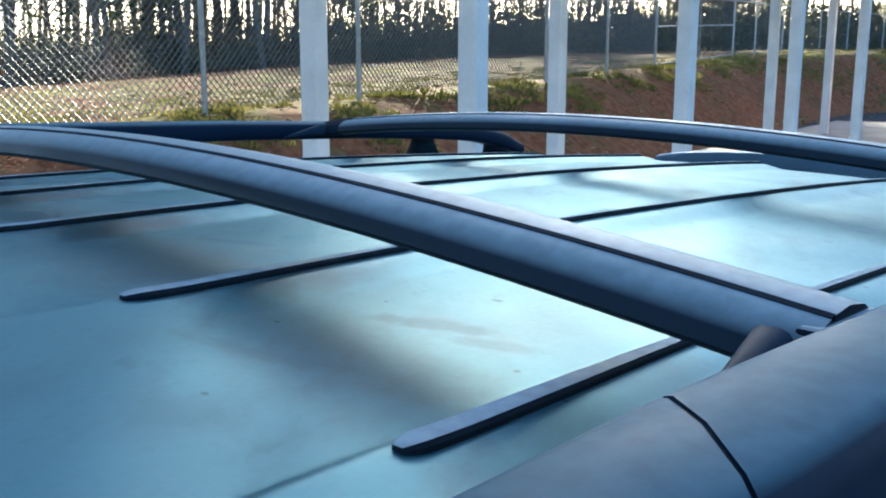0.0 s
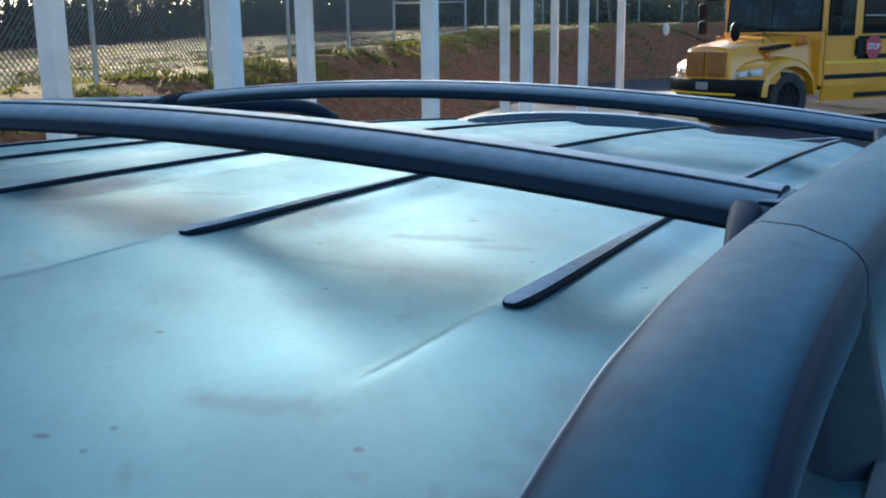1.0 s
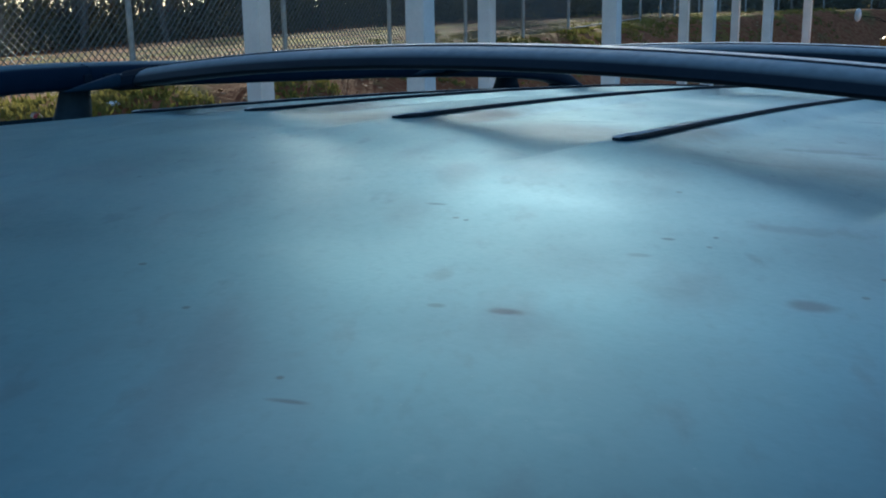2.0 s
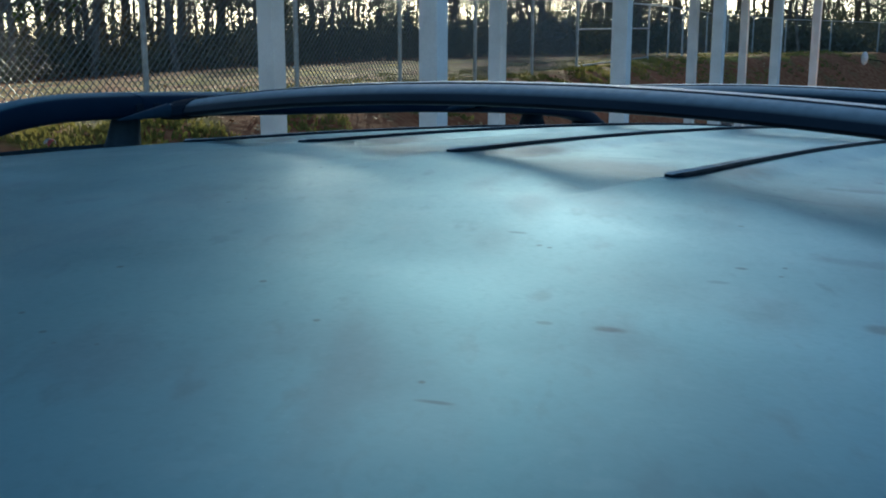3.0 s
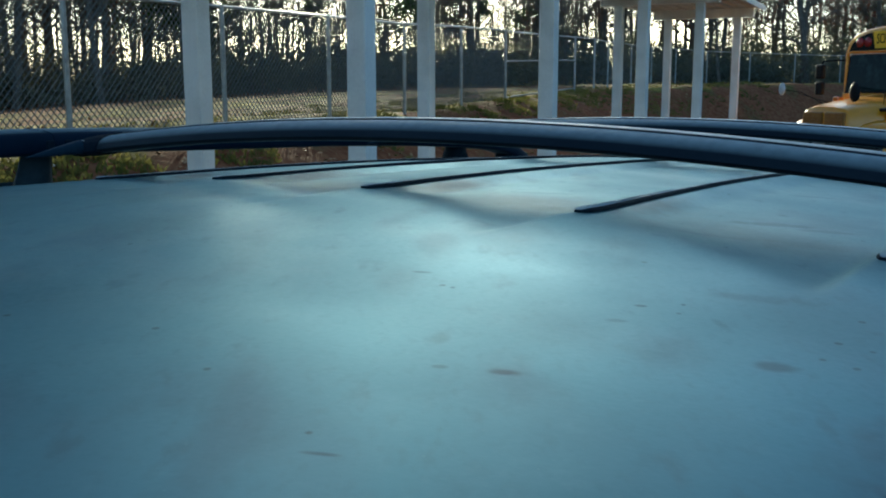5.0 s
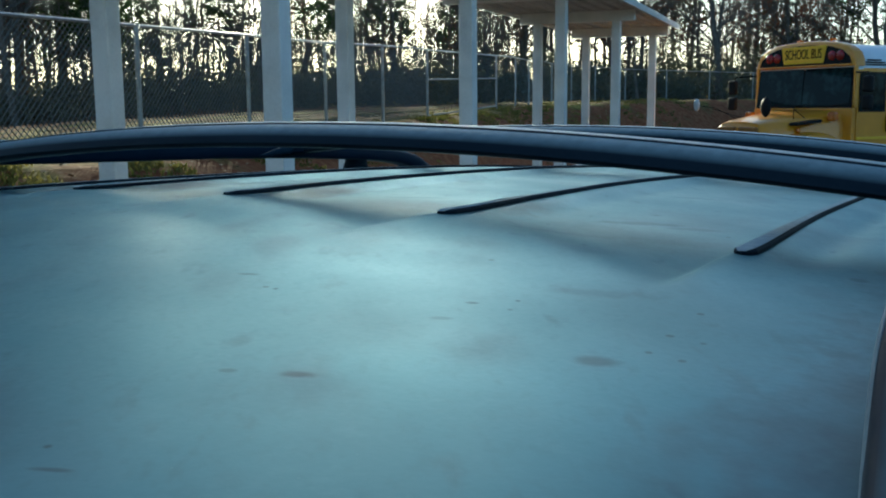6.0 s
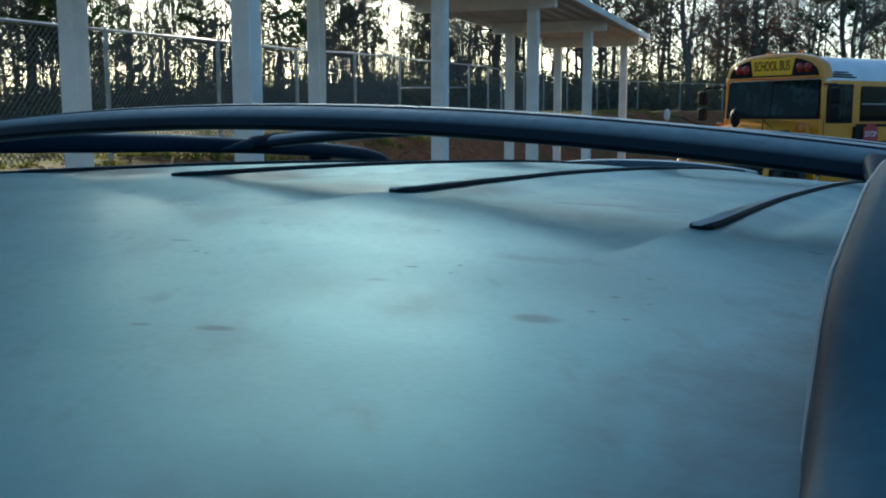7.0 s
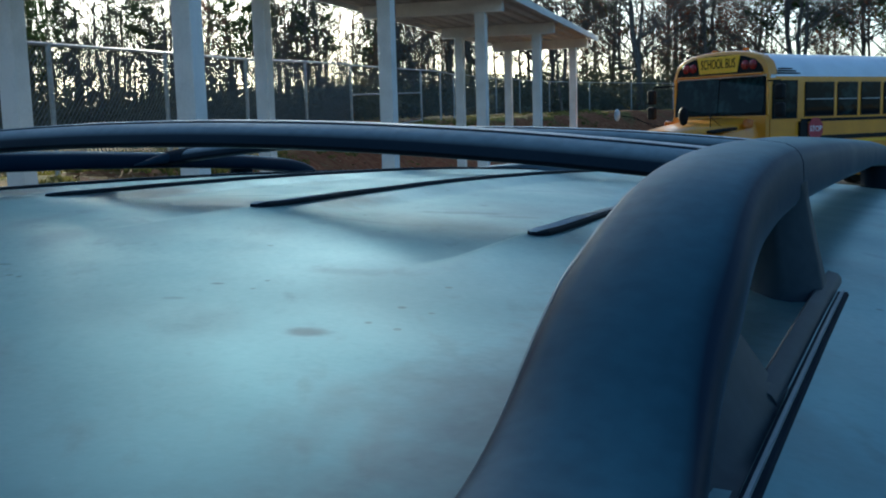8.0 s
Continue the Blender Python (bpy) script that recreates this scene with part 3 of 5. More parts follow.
def roof_rail(car, sx):
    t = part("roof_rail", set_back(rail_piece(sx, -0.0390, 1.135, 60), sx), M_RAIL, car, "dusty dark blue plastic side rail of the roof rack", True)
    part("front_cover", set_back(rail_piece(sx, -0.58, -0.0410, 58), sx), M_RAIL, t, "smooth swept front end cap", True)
    part("front_leg", set_back(leg(sx, *((-0.112, -0.062, -0.096, -0.062) if sx > 0 else (-0.072, -0.020, -0.058, -0.020)), 0.012, 0.012), sx), M_PAD, t, smooth=True)
    part("rear_leg", leg(sx, 0.862, 0.950, 0.880, 0.908), M_RUB, t, smooth=True)
    part("rear_leg", leg(sx, 1.05, 1.14, 1.055, 1.10), M_RUB, t, smooth=True)
    # dark gasket in the joint between the two covers
    z, w, d = lerp_table(RAIL, -0.04)
    secs = [rail_section(y, sx, z - 0.0008, w - 0.0008, d - 0.001) for y in (-0.043, -0.040, -0.037)]
    part("gasket", set_back(loft(bmesh.new(), secs), sx), M_RUB2, t, smooth=True)
    # two bolt heads on the inner face behind the joint
    for y in (-0.046, -0.022):
        x = (rail_x(y) - lerp_table(RAIL, y)[1]) * sx
        part("bolt", set_back(boxm((x - 0.003, y - 0.005, ZR + 0.014), (x + 0.003, y + 0.005, ZR + 0.024), 0.002), sx), M_RUB2, t)
    # solid web under the swept front; its outer wall leans out to the roof
    secs = []
    for i in range(15):
        y = -0.50 + 0.272 * i / 14
        end = smoothstep(-0.262, -0.228, y)
        zb = roof_z(rail_x(y), y) - 0.01
        top = ZR + lerp_table(RAIL, y)[0]
        zt = max(zb + 0.003, min(max(zb + 0.015, top - 0.016), top - 0.007))
        zt = zb + (zt - zb) * (1 - 0.72 * end ** 1.5)
        xi, xo = rail_x(y) - 0.0215 * inner_taper(y) + 0.046 * end, 0.5680
        xt = min(xo - 0.002, rail_x(y) + 0.0245 * (1 + 0.10 * smoothstep(-0.18, -0.25, y)) - 0.002)
        xt = max(xt, xi + 0.006)
        secs.append([(xi * sx, y, zb), (xi * sx, y, zt), (xt * sx, y, zt), (((xt + xo) / 2 + 0.001) * sx, y, zb + (zt - zb) * 0.45), (xo * sx, y, zb + 0.006), (xo * sx, y, zb)])
    part("web", set_back(loft(bmesh.new(), secs), sx), M_PAD, t, "dark plastic outer wall of the rail foot", True)
    # low foot strip on the roof beside the opening, with a rounded upper edge
    secs = []
    for i in range(17):
        y = -0.25 + 0.205 * i / 16
        xi, xo = rail_x(y) + 0.0300, rail_x(y) + 0.0384
        rows = [(xi, -0.004), (xi + 0.0008, 0.0035), (xi + 0.002, 0.0048), (xo - 0.002, 0.004), (xo - 0.0006, 0.002), (xo, -0.004)]
        secs.append([(x * sx, y, roof_z(x, y) + dz) for x, dz in rows])
    part("foot_strip", set_back(loft(bmesh.new(), secs), sx), M_PAD, t, "dark plastic foot strip on the roof", True)
    if sx < 0:
        return t
    secs = []
    for i in range(30):
        y = -0.355 + 0.265 * i / 29
        top, w, d = lerp_table(RAIL, y)
        x, z = rail_x(y) - w * inner_taper(y) * 0.955, ZR + top - 0.004 - d * 0.18
        secs.append([(x + 0.0012 * math.cos(a), y, z + 0.0012 * math.sin(a)) for a in (math.pi * k / 4 for k in range(8))])
    part("edge_trim", set_back(loft(bmesh.new(), secs), sx), M_TRIM, t, "pale dusty lip along the inner edge")
    return t


def cross_bar(car, yc, apex, curve, tilt=0.0, chord=0.057, thick=0.022):
    """An arched bar of flat drop section with a groove line along its top, a clamp at each end."""
    half = 0.496
    prof = [(-0.50, -0.30), (-0.475, -0.10), (-0.41, 0.10), (-0.29, 0.29), (-0.13, 0.43), (0.08, 0.5), (0.3, 0.42), (0.45, 0.2), (0.5, -0.05), (0.44, -0.35), (0.2, -0.5), (-0.25, -0.5), (-0.46, -0.43)]

    def sec(x, p):
        z = ZR + apex + tilt * x - curve * x * x - thick * 0.5
        return [(x, yc + u * chord, z + v * thick) for u, v in p]

    xs = [-half + 2 * half * i / 44 for i in range(45)]
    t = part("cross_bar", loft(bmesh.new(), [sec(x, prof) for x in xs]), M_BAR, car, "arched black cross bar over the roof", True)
    groove = [(-0.17, 0.32), (-0.17, 0.415), (-0.12, 0.455), (-0.12, 0.36)]
    part("groove_strip", loft(bmesh.new(), [sec(x, groove) for x in xs]), M_RUB2, t)
    sleeve = [(u * 1.05, v * 1.09) for u, v in prof]
    part("end_sleeve", loft(bmesh.new(), [sec(x, sleeve) for x in (-0.502, -0.490, -0.475, -0.462, -0.456)]), M_RUB2, t, "black rubber end sleeve")
    for sx in (-1, 1):
        z = ZR + apex + tilt * half * sx - curve * half * half
        secs = []
        for i in range(13):
            u = i / 12
            yy = yc - 0.095 + 0.066 * u
            q = max(0.01, u) ** 0.8
            hw, hh = 0.0080 * q, 0.0082 * q
            xc, zc = (0.4920 - 0.0068 * q) * sx, z - 0.0205 + 0.0095 * u
            secs.append([(xc + hw * math.copysign(abs(math.cos(a)) ** 0.7, math.cos(a)), yy, zc + hh * math.copysign(abs(math.sin(a)) ** 0.7, math.sin(a))) for a in (2 * math.pi * k / 14 for k in range(14))])
        part("clamp", loft(bmesh.new(), secs), M_CLAMP, t, "pointed black end clamp", True)
        part("end_plug", boxm(((half - 0.002) * sx - 0.006, yc - chord * 0.36, z - thick * 0.9), ((half - 0.002) * sx + 0.006, yc + chord * 0.42, z - 0.004), 0.002), M_RUB, t)
    return t


def wheel_bm(r, w):
    bm = bmesh.new()
    prof = [(r * 0.62, -w * 0.42), (r * 0.8, -w * 0.5), (r * 0.96, -w * 0.46), (r, -w * 0.3), (r, w * 0.3), (r * 0.96, w * 0.46), (r * 0.8, w * 0.5), (r * 0.62, w * 0.42)]
    secs = [[(h, rr * math.cos(a), rr * math.sin(a)) for rr, h in prof] for a in (2 * math.pi * i / 36 for i in range(37))]
    loft(bm, secs, cap=False)
    bmesh.ops.remove_doubles(bm, verts=bm.verts, dist=1e-5)
    return bm


def rim_bm(r, w, spokes=5):
    bm = bmesh.new()
    bmesh.ops.create_cone(bm, cap_ends=True, segments=36, radius1=r * 0.62, radius2=r * 0.6, depth=w * 0.5, matrix=Matrix.Rotation(math.pi / 2, 4, "Y"))
    for i in range(spokes):
        m = Matrix.Rotation(2 * math.pi * i / spokes, 4, "X")
        b = bmesh.ops.create_cube(bm, size=1.0, matrix=m @ Matrix.Translation((0, 0, r * 0.33)) @ Matrix.Diagonal((w * 0.8, r * 0.14, r * 0.5, 1)))
    bmesh.ops.create_cone(bm, cap_ends=True, segments=20, radius1=r * 0.14, radius2=r * 0.12, depth=w * 0.86, matrix=Matrix.Rotation(math.pi / 2, 4, "Y"))
    return bm


def add_wheel(owner, x, y, r, w, rim_mat, spokes=5):
    t = part("wheel", wheel_bm(r, w), M_TYRE, owner, "black rubber tyre", True)
    t.location = (x, y, r)
    part("rim", rim_bm(r, w, spokes), rim_mat, t)
    return t


def build_car():
    car = thing("parked_car", "dusty blue sport utility car with black roof rack", "car")
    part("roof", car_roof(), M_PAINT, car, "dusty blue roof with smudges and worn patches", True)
    for x in STRIPS:
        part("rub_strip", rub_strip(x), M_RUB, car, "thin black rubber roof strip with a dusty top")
    for sx in (-1, 1):
        roof_rail(car, sx)
    cross_bar(car, 0.09, 0.057, 0.122)
    cross_bar(car, 0.68, 0.0435, 0.126, -0.008)
    # rear spoiler lamp on the roof's end
    secs = []
    for i in range(25):
        x = -0.212 + 0.416 * i / 24
        e = math.sin(math.pi * (0.05 + 0.9 * i / 24)) ** 0.3
        top = ZR - 0.053 + 0.027 * e - 0.12 * x * x
        bot = ZR - 0.085
        h = top - bot
        secs.append([(x, 1.086, bot), (x, 1.087, bot + h * 0.7), (x, 1.094, bot + h * 0.96), (x, 1.104, bot + h), (x, 1.122, bot + h * 0.8), (x, 1.134, bot + h * 0.4), (x, 1.136, bot)])
    part("rear_spoiler", loft(bmesh.new(), secs), M_SPOIL, car, "low grey spoiler at the roof's rear edge", True)
    # body shell: lower box, glass house
    def ring(y, hw, z0, z1, r=0.10):
        return [(-hw + r, y, z0), (-hw, y, z0 + r), (-hw, y, z1 - r), (-hw + r, y, z1), (hw - r, y, z1), (hw, y, z1 - r), (hw, y, z0 + r), (hw - r, y, z0)]
    body = [(-2.95, 0.72, 0.42, 0.80), (-2.85, 0.82, 0.36, 0.92), (-2.4, 0.89, 0.33, 0.99), (-1.75, 0.90, 0.33, 1.05), (-0.5, 0.90, 0.33, 1.06), (0.9, 0.90, 0.33, 1.07), (1.4, 0.88, 0.36, 1.07), (1.52, 0.80, 0.42, 1.02)]
    part("body", loft(bmesh.new(), [ring(*b) for b in body]), M_PAINT, car, "dusty blue body", True)
    def pane(pts, th=0.006):
        bm = bmesh.new()
        vs = [bm.verts.new(p) for p in pts]
        fc = bm.faces.new(vs)
        bmesh.ops.solidify(bm, geom=[fc], thickness=th)
        return bm
    zt = roof_z(0.68, -0.9) - 0.03
    part("windscreen", pane([(-0.78, -1.72, 1.07), (0.78, -1.72, 1.07), (0.64, -1.0, zt), (-0.64, -1.0, zt)]), M_GLASS, car)
    part("rear_window", pane([(-0.74, 1.44, 1.09), (0.74, 1.44, 1.09), (0.62, 1.09, ZR - 0.13), (-0.62, 1.09, ZR - 0.13)]), M_GLASS, car)
    for sx in (-1, 1):
        for a, b, at, bt in ((-1.62, -0.42, -0.98, -0.42), (-0.34, 0.52, -0.34, 0.52), (0.60, 1.38, 0.60, 1.04)):
            part("side_window", pane([(0.845 * sx, a, 1.08), (0.845 * sx, b, 1.08), (0.705 * sx, bt, ZR - 0.15), (0.705 * sx, at, ZR - 0.15)]), M_GLASS, car)
        for a, at in ((-1.68, -1.0), (-0.38, -0.38), (0.56, 0.56), (1.41, 1.07)):
            bm = tube(bmesh.new(), [(0.845 * sx, a, 1.05), (0.70 * sx, at, ZR - 0.11)], 0.035, 8)
            part("pillar", bm, M_PAINT, car)
        # cant rail and its gutter moulding
        secs = []
        for i in range(30):
            y = Y_FRONT + (Y_REAR - Y_FRONT) * i / 29
            z = roof_z(0.72, y)
            secs.append([(0.715 * sx, y, z + 0.001), (0.728 * sx, y, z - 0.02), (0.735 * sx, y, z - 0.06), (0.725 * sx, y, z - 0.085), (0.69 * sx, y, z - 0.085), (0.69 * sx, y, z - 0.01)])
        part("cant_rail", loft(bmesh.new(), secs), M_PAINT, car)
        for nm, hw, h, mt in (("gutter_moulding", 0.0034, 0.0012, M_RUB2), ("moulding_bead", 0.0009, 0.0024, M_TRIM)):
            secs = []
            for i in range(40):
                y = Y_FRONT + (-0.075 - Y_FRONT) * i / 39
                x, z = 0.5705, roof_z(0.5705, y)
                secs.append([((x - hw) * sx, y, z - 0.003), ((x - hw * 0.6) * sx, y, z + h), ((x + hw * 0.6) * sx, y, z + h), ((x + hw) * sx, y, z - 0.003)])
            part(nm, loft(bmesh.new(), secs), mt, car)
        for y in (-1.95, 0.75):
            add_wheel(car, 0.80 * sx, y, 0.36, 0.24, M_GALV)
        part("headlight", boxm((0.45 * sx - 0.16, -2.97, 0.66), (0.45 * sx + 0.16, -2.80, 0.80), 0.03), M_GLASS, car)
        part("tail_light", boxm((0.74 * sx - 0.08, 1.44, 0.80), (0.74 * sx + 0.08, 1.54, 1.02), 0.02), M_RED, car)
        part("mirror", boxm((0.95 * sx - 0.09, -1.42, 1.02), (0.95 * sx + 0.09, -1.30, 1.18), 0.03), M_BLACK, car)
    part("front_bumper", boxm((-0.86, -3.02, 0.36), (0.86, -2.86, 0.58), 0.05), M_BLACK, car)
    part("rear_bumper", boxm((-0.86, 1.42, 0.36), (0.86, 1.60, 0.58), 0.05), M_BLACK, car)
    return car


M_RED = mat("red_lens", (0.30, 0.012, 0.012), (0.22, 0.01, 0.01), rough=0.25, coat=0.3)
build_car()

# ---------- chain-link fence ----------
def fence_run(name, pts, label):
    """Posts on the ground at pts, a top rail and a woven mesh between them."""
    f = thing(name, label, "fence")
    H = 1.67
    tops = []
    for x, y in pts:
        z = ground_z(x, y)
        part("post", tube(bmesh.new(), [(x, y, z - 0.2), (x, y, z + H + 0.02)], 0.033, 10), M_GALV, f)
        tops.append(Vector((x, y, z + H)))
    part("top_rail", tube(bmesh.new(), tops, 0.022, 8), M_GALV, f)
    return f, tops


def link_mesh(f, tops, H, pitch, rad, name="mesh"):
    """Diamond wires, each a thin three-sided bar, between the rail and the ground."""
    verts, faces = [], []
    for a, b in zip(tops, tops[1:]):
        d = b - a
        length = d.length
        n = int(length / pitch)
        d /= n
        per = H / length * n            # pitches that a wire travels while it falls
        nor = Vector((-d.y, d.x, 0)).normalized()
        for s in (-1, 1):
            for i in range(-int(per) - 1, n + int(per) + 2):
                # wire starts at rail position i, falls by H over per pitches
                i0, i1 = i, i + s * per
                lo, hi = sorted((i0, i1))
                c0, c1 = max(0, lo), min(n, hi)
                if c1 - c0 < 0.05:
                    continue
                def at(u):
                    k = (u - i0) / (i1 - i0)
                    return a + d * u - Vector((0, 0, H * k - 0.035)) + nor * (0.03 + 0.004 * s)
                p, q = at(c0), at(c1)
                w = (q - p).normalized()
                s1 = w.cross(nor).normalized() * rad
                base = len(verts)
                for e in (p, q):
                    verts += [e + s1 + nor * rad * 0.6, e - s1 + nor * rad * 0.6, e - nor * rad]
                faces += [(base, base + 1, base + 4, base + 3), (base + 1, base + 2, base + 5, base + 4), (base + 2, base, base + 3, base + 5)]
    me = bpy.data.meshes.new(name)
    me.from_pydata([tuple(v) for v in verts], [], faces)
    me.materials.append(M_WIRE)
    ob = new(name, me)
    ob.parent = f
    tagged(ob, "woven chain-link wire mesh", kind="stuff")
    return ob


M_WIRE = mat("galvanised_wire", (0.17, 0.17, 0.155), (0.12, 0.12, 0.11), rough=0.5, metal=0.3, scale=20, fine=100)
side_pts = [tuple(FENCE0 + FDIR * (2.877 * k)) for k in range(-3, 6)]
fa, tops = fence_run("chain_link_fence", side_pts, "galvanised chain-link fence along the top of the bank")
link_mesh(fa, tops, 1.65, 0.090, 0.0062)
corner = side_pts[-1]
back_pts = [(-14.28, 27.42), (-15.0, 30.2), (-15.8, 32.9), (-16.65, 35.55), (-17.3, 38.2), (-17.7, 41.2), (-17.85, 44.4), (-17.7, 48.1), (-16.7, 51.7), (-15.3, 55.0), (-13.6, 57.9), (-11.8, 60.3), (-9.8, 62.4), (-7.6, 64.2), (-5.2, 65.6), (-2.6, 66.6)]
fb, tops2 = fence_run("chain_link_fence", back_pts, "galvanised chain-link fence beyond the gate along the field")
link_mesh(fb, tops2, 1.65, 0.10, 0.0018)


def gate():
    """A tube-framed gate with a middle rail, in the corner of the fence."""
    g = thing("fence_gate", "galvanised tube gate with a middle rail in the chain-link fence", "gate")
    a, b = Vector(corner), Vector(back_pts[0])
    za, zb = ground_z(*a), ground_z(*b)
    mid = (a + b) / 2
    zm = (za + zb) / 2
    for p0, z0, p1, z1 in ((a, za, mid, zm), (mid, zm, b, zb)):
        for p, z in ((p0, z0), (p1, z1)):
            part("stile", tube(bmesh.new(), [(p.x, p.y, z + 0.05), (p.x, p.y, z + 1.68)], 0.024, 8), M_GALV, g)
        for h in (0.08, 0.95, 1.66):
            part("rail", tube(bmesh.new(), [(p0.x, p0.y, z0 + h), (p1.x, p1.y, z1 + h)], 0.021, 8), M_GALV, g)
    link_mesh(g, [Vector((a.x, a.y, za + 1.66)), Vector((b.x, b.y, zb + 1.66))], 1.58, 0.1, 0.0018)


gate()

# ---------- school bus ----------
BUS_M = pose(-4.30, 18.16, 0, 0, 0, 59.44)      # local +x runs from the front bumper to the rear, -y is the driver's side
BUS_PROF = [(-1.19, 0.42), (-1.22, 0.7), (-1.22, 2.28)]
BUS_ROOF = [(-1.22, 2.28), (-1.21, 2.45), (-1.14, 2.66), (-0.98, 2.83), (-0.72, 2.94), (-0.38, 3.0), (0, 3.02), (0.38, 3.0), (0.72, 2.94), (0.98, 2.83), (1.14, 2.66), (1.21, 2.45), (1.22, 2.28)]
BUS_ROOF = [(v, 2.28 + (z - 2.28) * 0.9) for v, z in BUS_ROOF]
U0, U1 = 1.85, 10.6       # front and rear of the passenger box
# teal patches in the colour stand in for reflections in the glass
M_BUSGLASS = mat("bus_glass", (0.003, 0.010, 0.012), (0.030, 0.062, 0.062), rough=0.03, spec=0.12, contrast=(0.5, 0.75), scale=1.5, fine=9)
M_LAMP = mat("clear_lens", (0.55, 0.58, 0.60), (0.40, 0.43, 0.46), rough=0.12, spec=0.8, coat=0.5)
M_AMBER = mat("amber_lens", (0.62, 0.16, 0.01), (0.5, 0.12, 0.01), rough=0.25, coat=0.3)
M_SIGN = mat("sign_yellow", (0.86, 0.50, 0.02), (0.80, 0.45, 0.015), rough=0.4)
M_GRILLE = mat("grille_brown", (0.33, 0.13, 0.015), (0.25, 0.09, 0.01), rough=0.5)
M_STOP = mat("stop_red", (0.42, 0.03, 0.05), (0.34, 0.025, 0.04), rough=0.4)
M_WHITE = mat("white_paint", (0.80, 0.80, 0.80), (0.72, 0.72, 0.72), rough=0.4)


def text_mesh(body, size, depth=0.004):
    cu = bpy.data.curves.new("lettering", "FONT")
    cu.body, cu.size, cu.extrude = body, size, depth
    cu.align_x, cu.align_y = "CENTER", "CENTER"
    ob = bpy.data.objects.new("lettering", cu)
    scene.collection.objects.link(ob)
    dg = bpy.context.evaluated_depsgraph_get()
    me = bpy.data.meshes.new_from_object(ob.evaluated_get(dg))
    bpy.data.objects.remove(ob)
    return me


def build_bus():
    b = thing("school_bus", "yellow school bus with long hood and white roof parked on asphalt", "bus", BUS_M)
    # lower body up to the roof line
    for sy, nm in ((-1, "side_panel"), (1, "side_panel")):
        secs = [[(U0, sy * abs(v), z) for v, z in BUS_PROF] + [(U0, sy * (abs(v) - 0.05), z) for v, z in BUS_PROF[::-1]],
                [(U1, sy * abs(v), z) for v, z in BUS_PROF] + [(U1, sy * (abs(v) - 0.05), z) for v, z in BUS_PROF[::-1]]]
        part(nm, loft(bmesh.new(), secs), M_BUS, b)
    part("rear_panel", boxm((U1 - 0.06, -1.2, 0.62), (U1 - 0.005, 1.2, 2.72)), M_BUS, b)
    part("floor_pan", boxm((U0, -1.16, 0.62), (U1 - 0.06, 1.16, 0.70)), M_BLACK, b)
    secs = []
    for u, k, dz in ((U0 - 0.02, 0.985, -0.06), (U0 + 0.05, 0.995, -0.02), (U0 + 0.2, 1.0, 0.0), (U1 - 0.2, 1.0, 0.0), (U1 - 0.05, 0.995, -0.02), (U1, 0.98, -0.06)):
        secs.append([(u, v * k, z + dz * (z - 2.28) / 0.74) for v, z in BUS_ROOF])
    part("roof", loft(bmesh.new(), secs), M_BUSROOF, b, "white domed steel roof", True)
    # yellow front cap with black light panel
    secs = []
    for u, k in ((U0 - 0.075, 0.93), (U0 - 0.05, 0.985), (U0 + 0.06, 1.008), (U0 + 0.16, 1.008)):
        secs.append([(u, v * k, 2.47 + (z - 2.28) * k * 0.77) for v, z in BUS_ROOF])
    part("front_cap", loft(bmesh.new(), secs), M_BUS, b, "yellow front roof cap", True)
    cap = [(U0 - 0.082, v * 0.93, 2.52 + max(0, z - 2.43) * 0.74) for v, z in BUS_ROOF]
    cap2 = [(U0 - 0.070, y, z) for _, y, z in cap]
    part("light_panel", loft(bmesh.new(), [cap, cap2]), M_BLACK, b, "black panel behind the warning lights")
    plate = boxm((U0 - 0.10, -0.50, 2.55), (U0 - 0.08, 0.50, 2.885), 0.006)
    for v in plate.verts:      # wider along the top
        v.co.y *= 0.96 + 0.14 * smoothstep(2.55, 2.88, v.co.z)
    sign = part("sign", plate, M_SIGN, b, "yellow sign with black lettering")
    me = text_mesh("SCHOOL BUS", 0.205)
    me.materials.append(M_BLACK)
    tx = new("lettering", me)
    tx.parent = sign
    tx.matrix_local = Matrix.Translation((U0 - 0.102, 0, 2.725)) @ Matrix(((0, 0, -1, 0), (-1, 0, 0, 0), (0, 1, 0, 0), (0, 0, 0, 1))) @ Matrix.Diagonal((0.72, 1.3, 1, 1))
    for y in (-0.86, -0.67, 0.67, 0.86):
        bm = bmesh.new()
        bmesh.ops.create_uvsphere(bm, u_segments=16, v_segments=8, radius=0.095, matrix=Matrix.Translation((U0 - 0.085, y, 2.68)) @ Matrix.Diagonal((0.5, 1, 1, 1)))
        part("warning_light", bm, M_RED, b, "round red warning light", True)
    part("visor", boxm((U0 - 0.15, -1.12, 2.485), (U0 - 0.05, 1.12, 2.515), 0.01), M_BUS, b, "thin yellow ledge over the windscreen")
    def rake(bm):
        for v in bm.verts:
            v.co.x += 0.11 * max(0.0, v.co.z - 1.70)
        return bm
    # windscreen wall
    part("cowl", boxm((U0 - 0.11, -1.21, 0.7), (U0, 1.21, 1.70), 0.02), M_BUS, b)
    part("screen_header", boxm((U0 - 0.06, -1.21, 2.48), (U0, 1.21, 2.55), 0.01), M_BUS, b)
    for y in (-1.195, 1.195):
        part("screen_pillar", boxm((U0 - 0.065, y - 0.03, 1.70), (U0, y + 0.03, 2.49), 0.012), M_BUS, b)
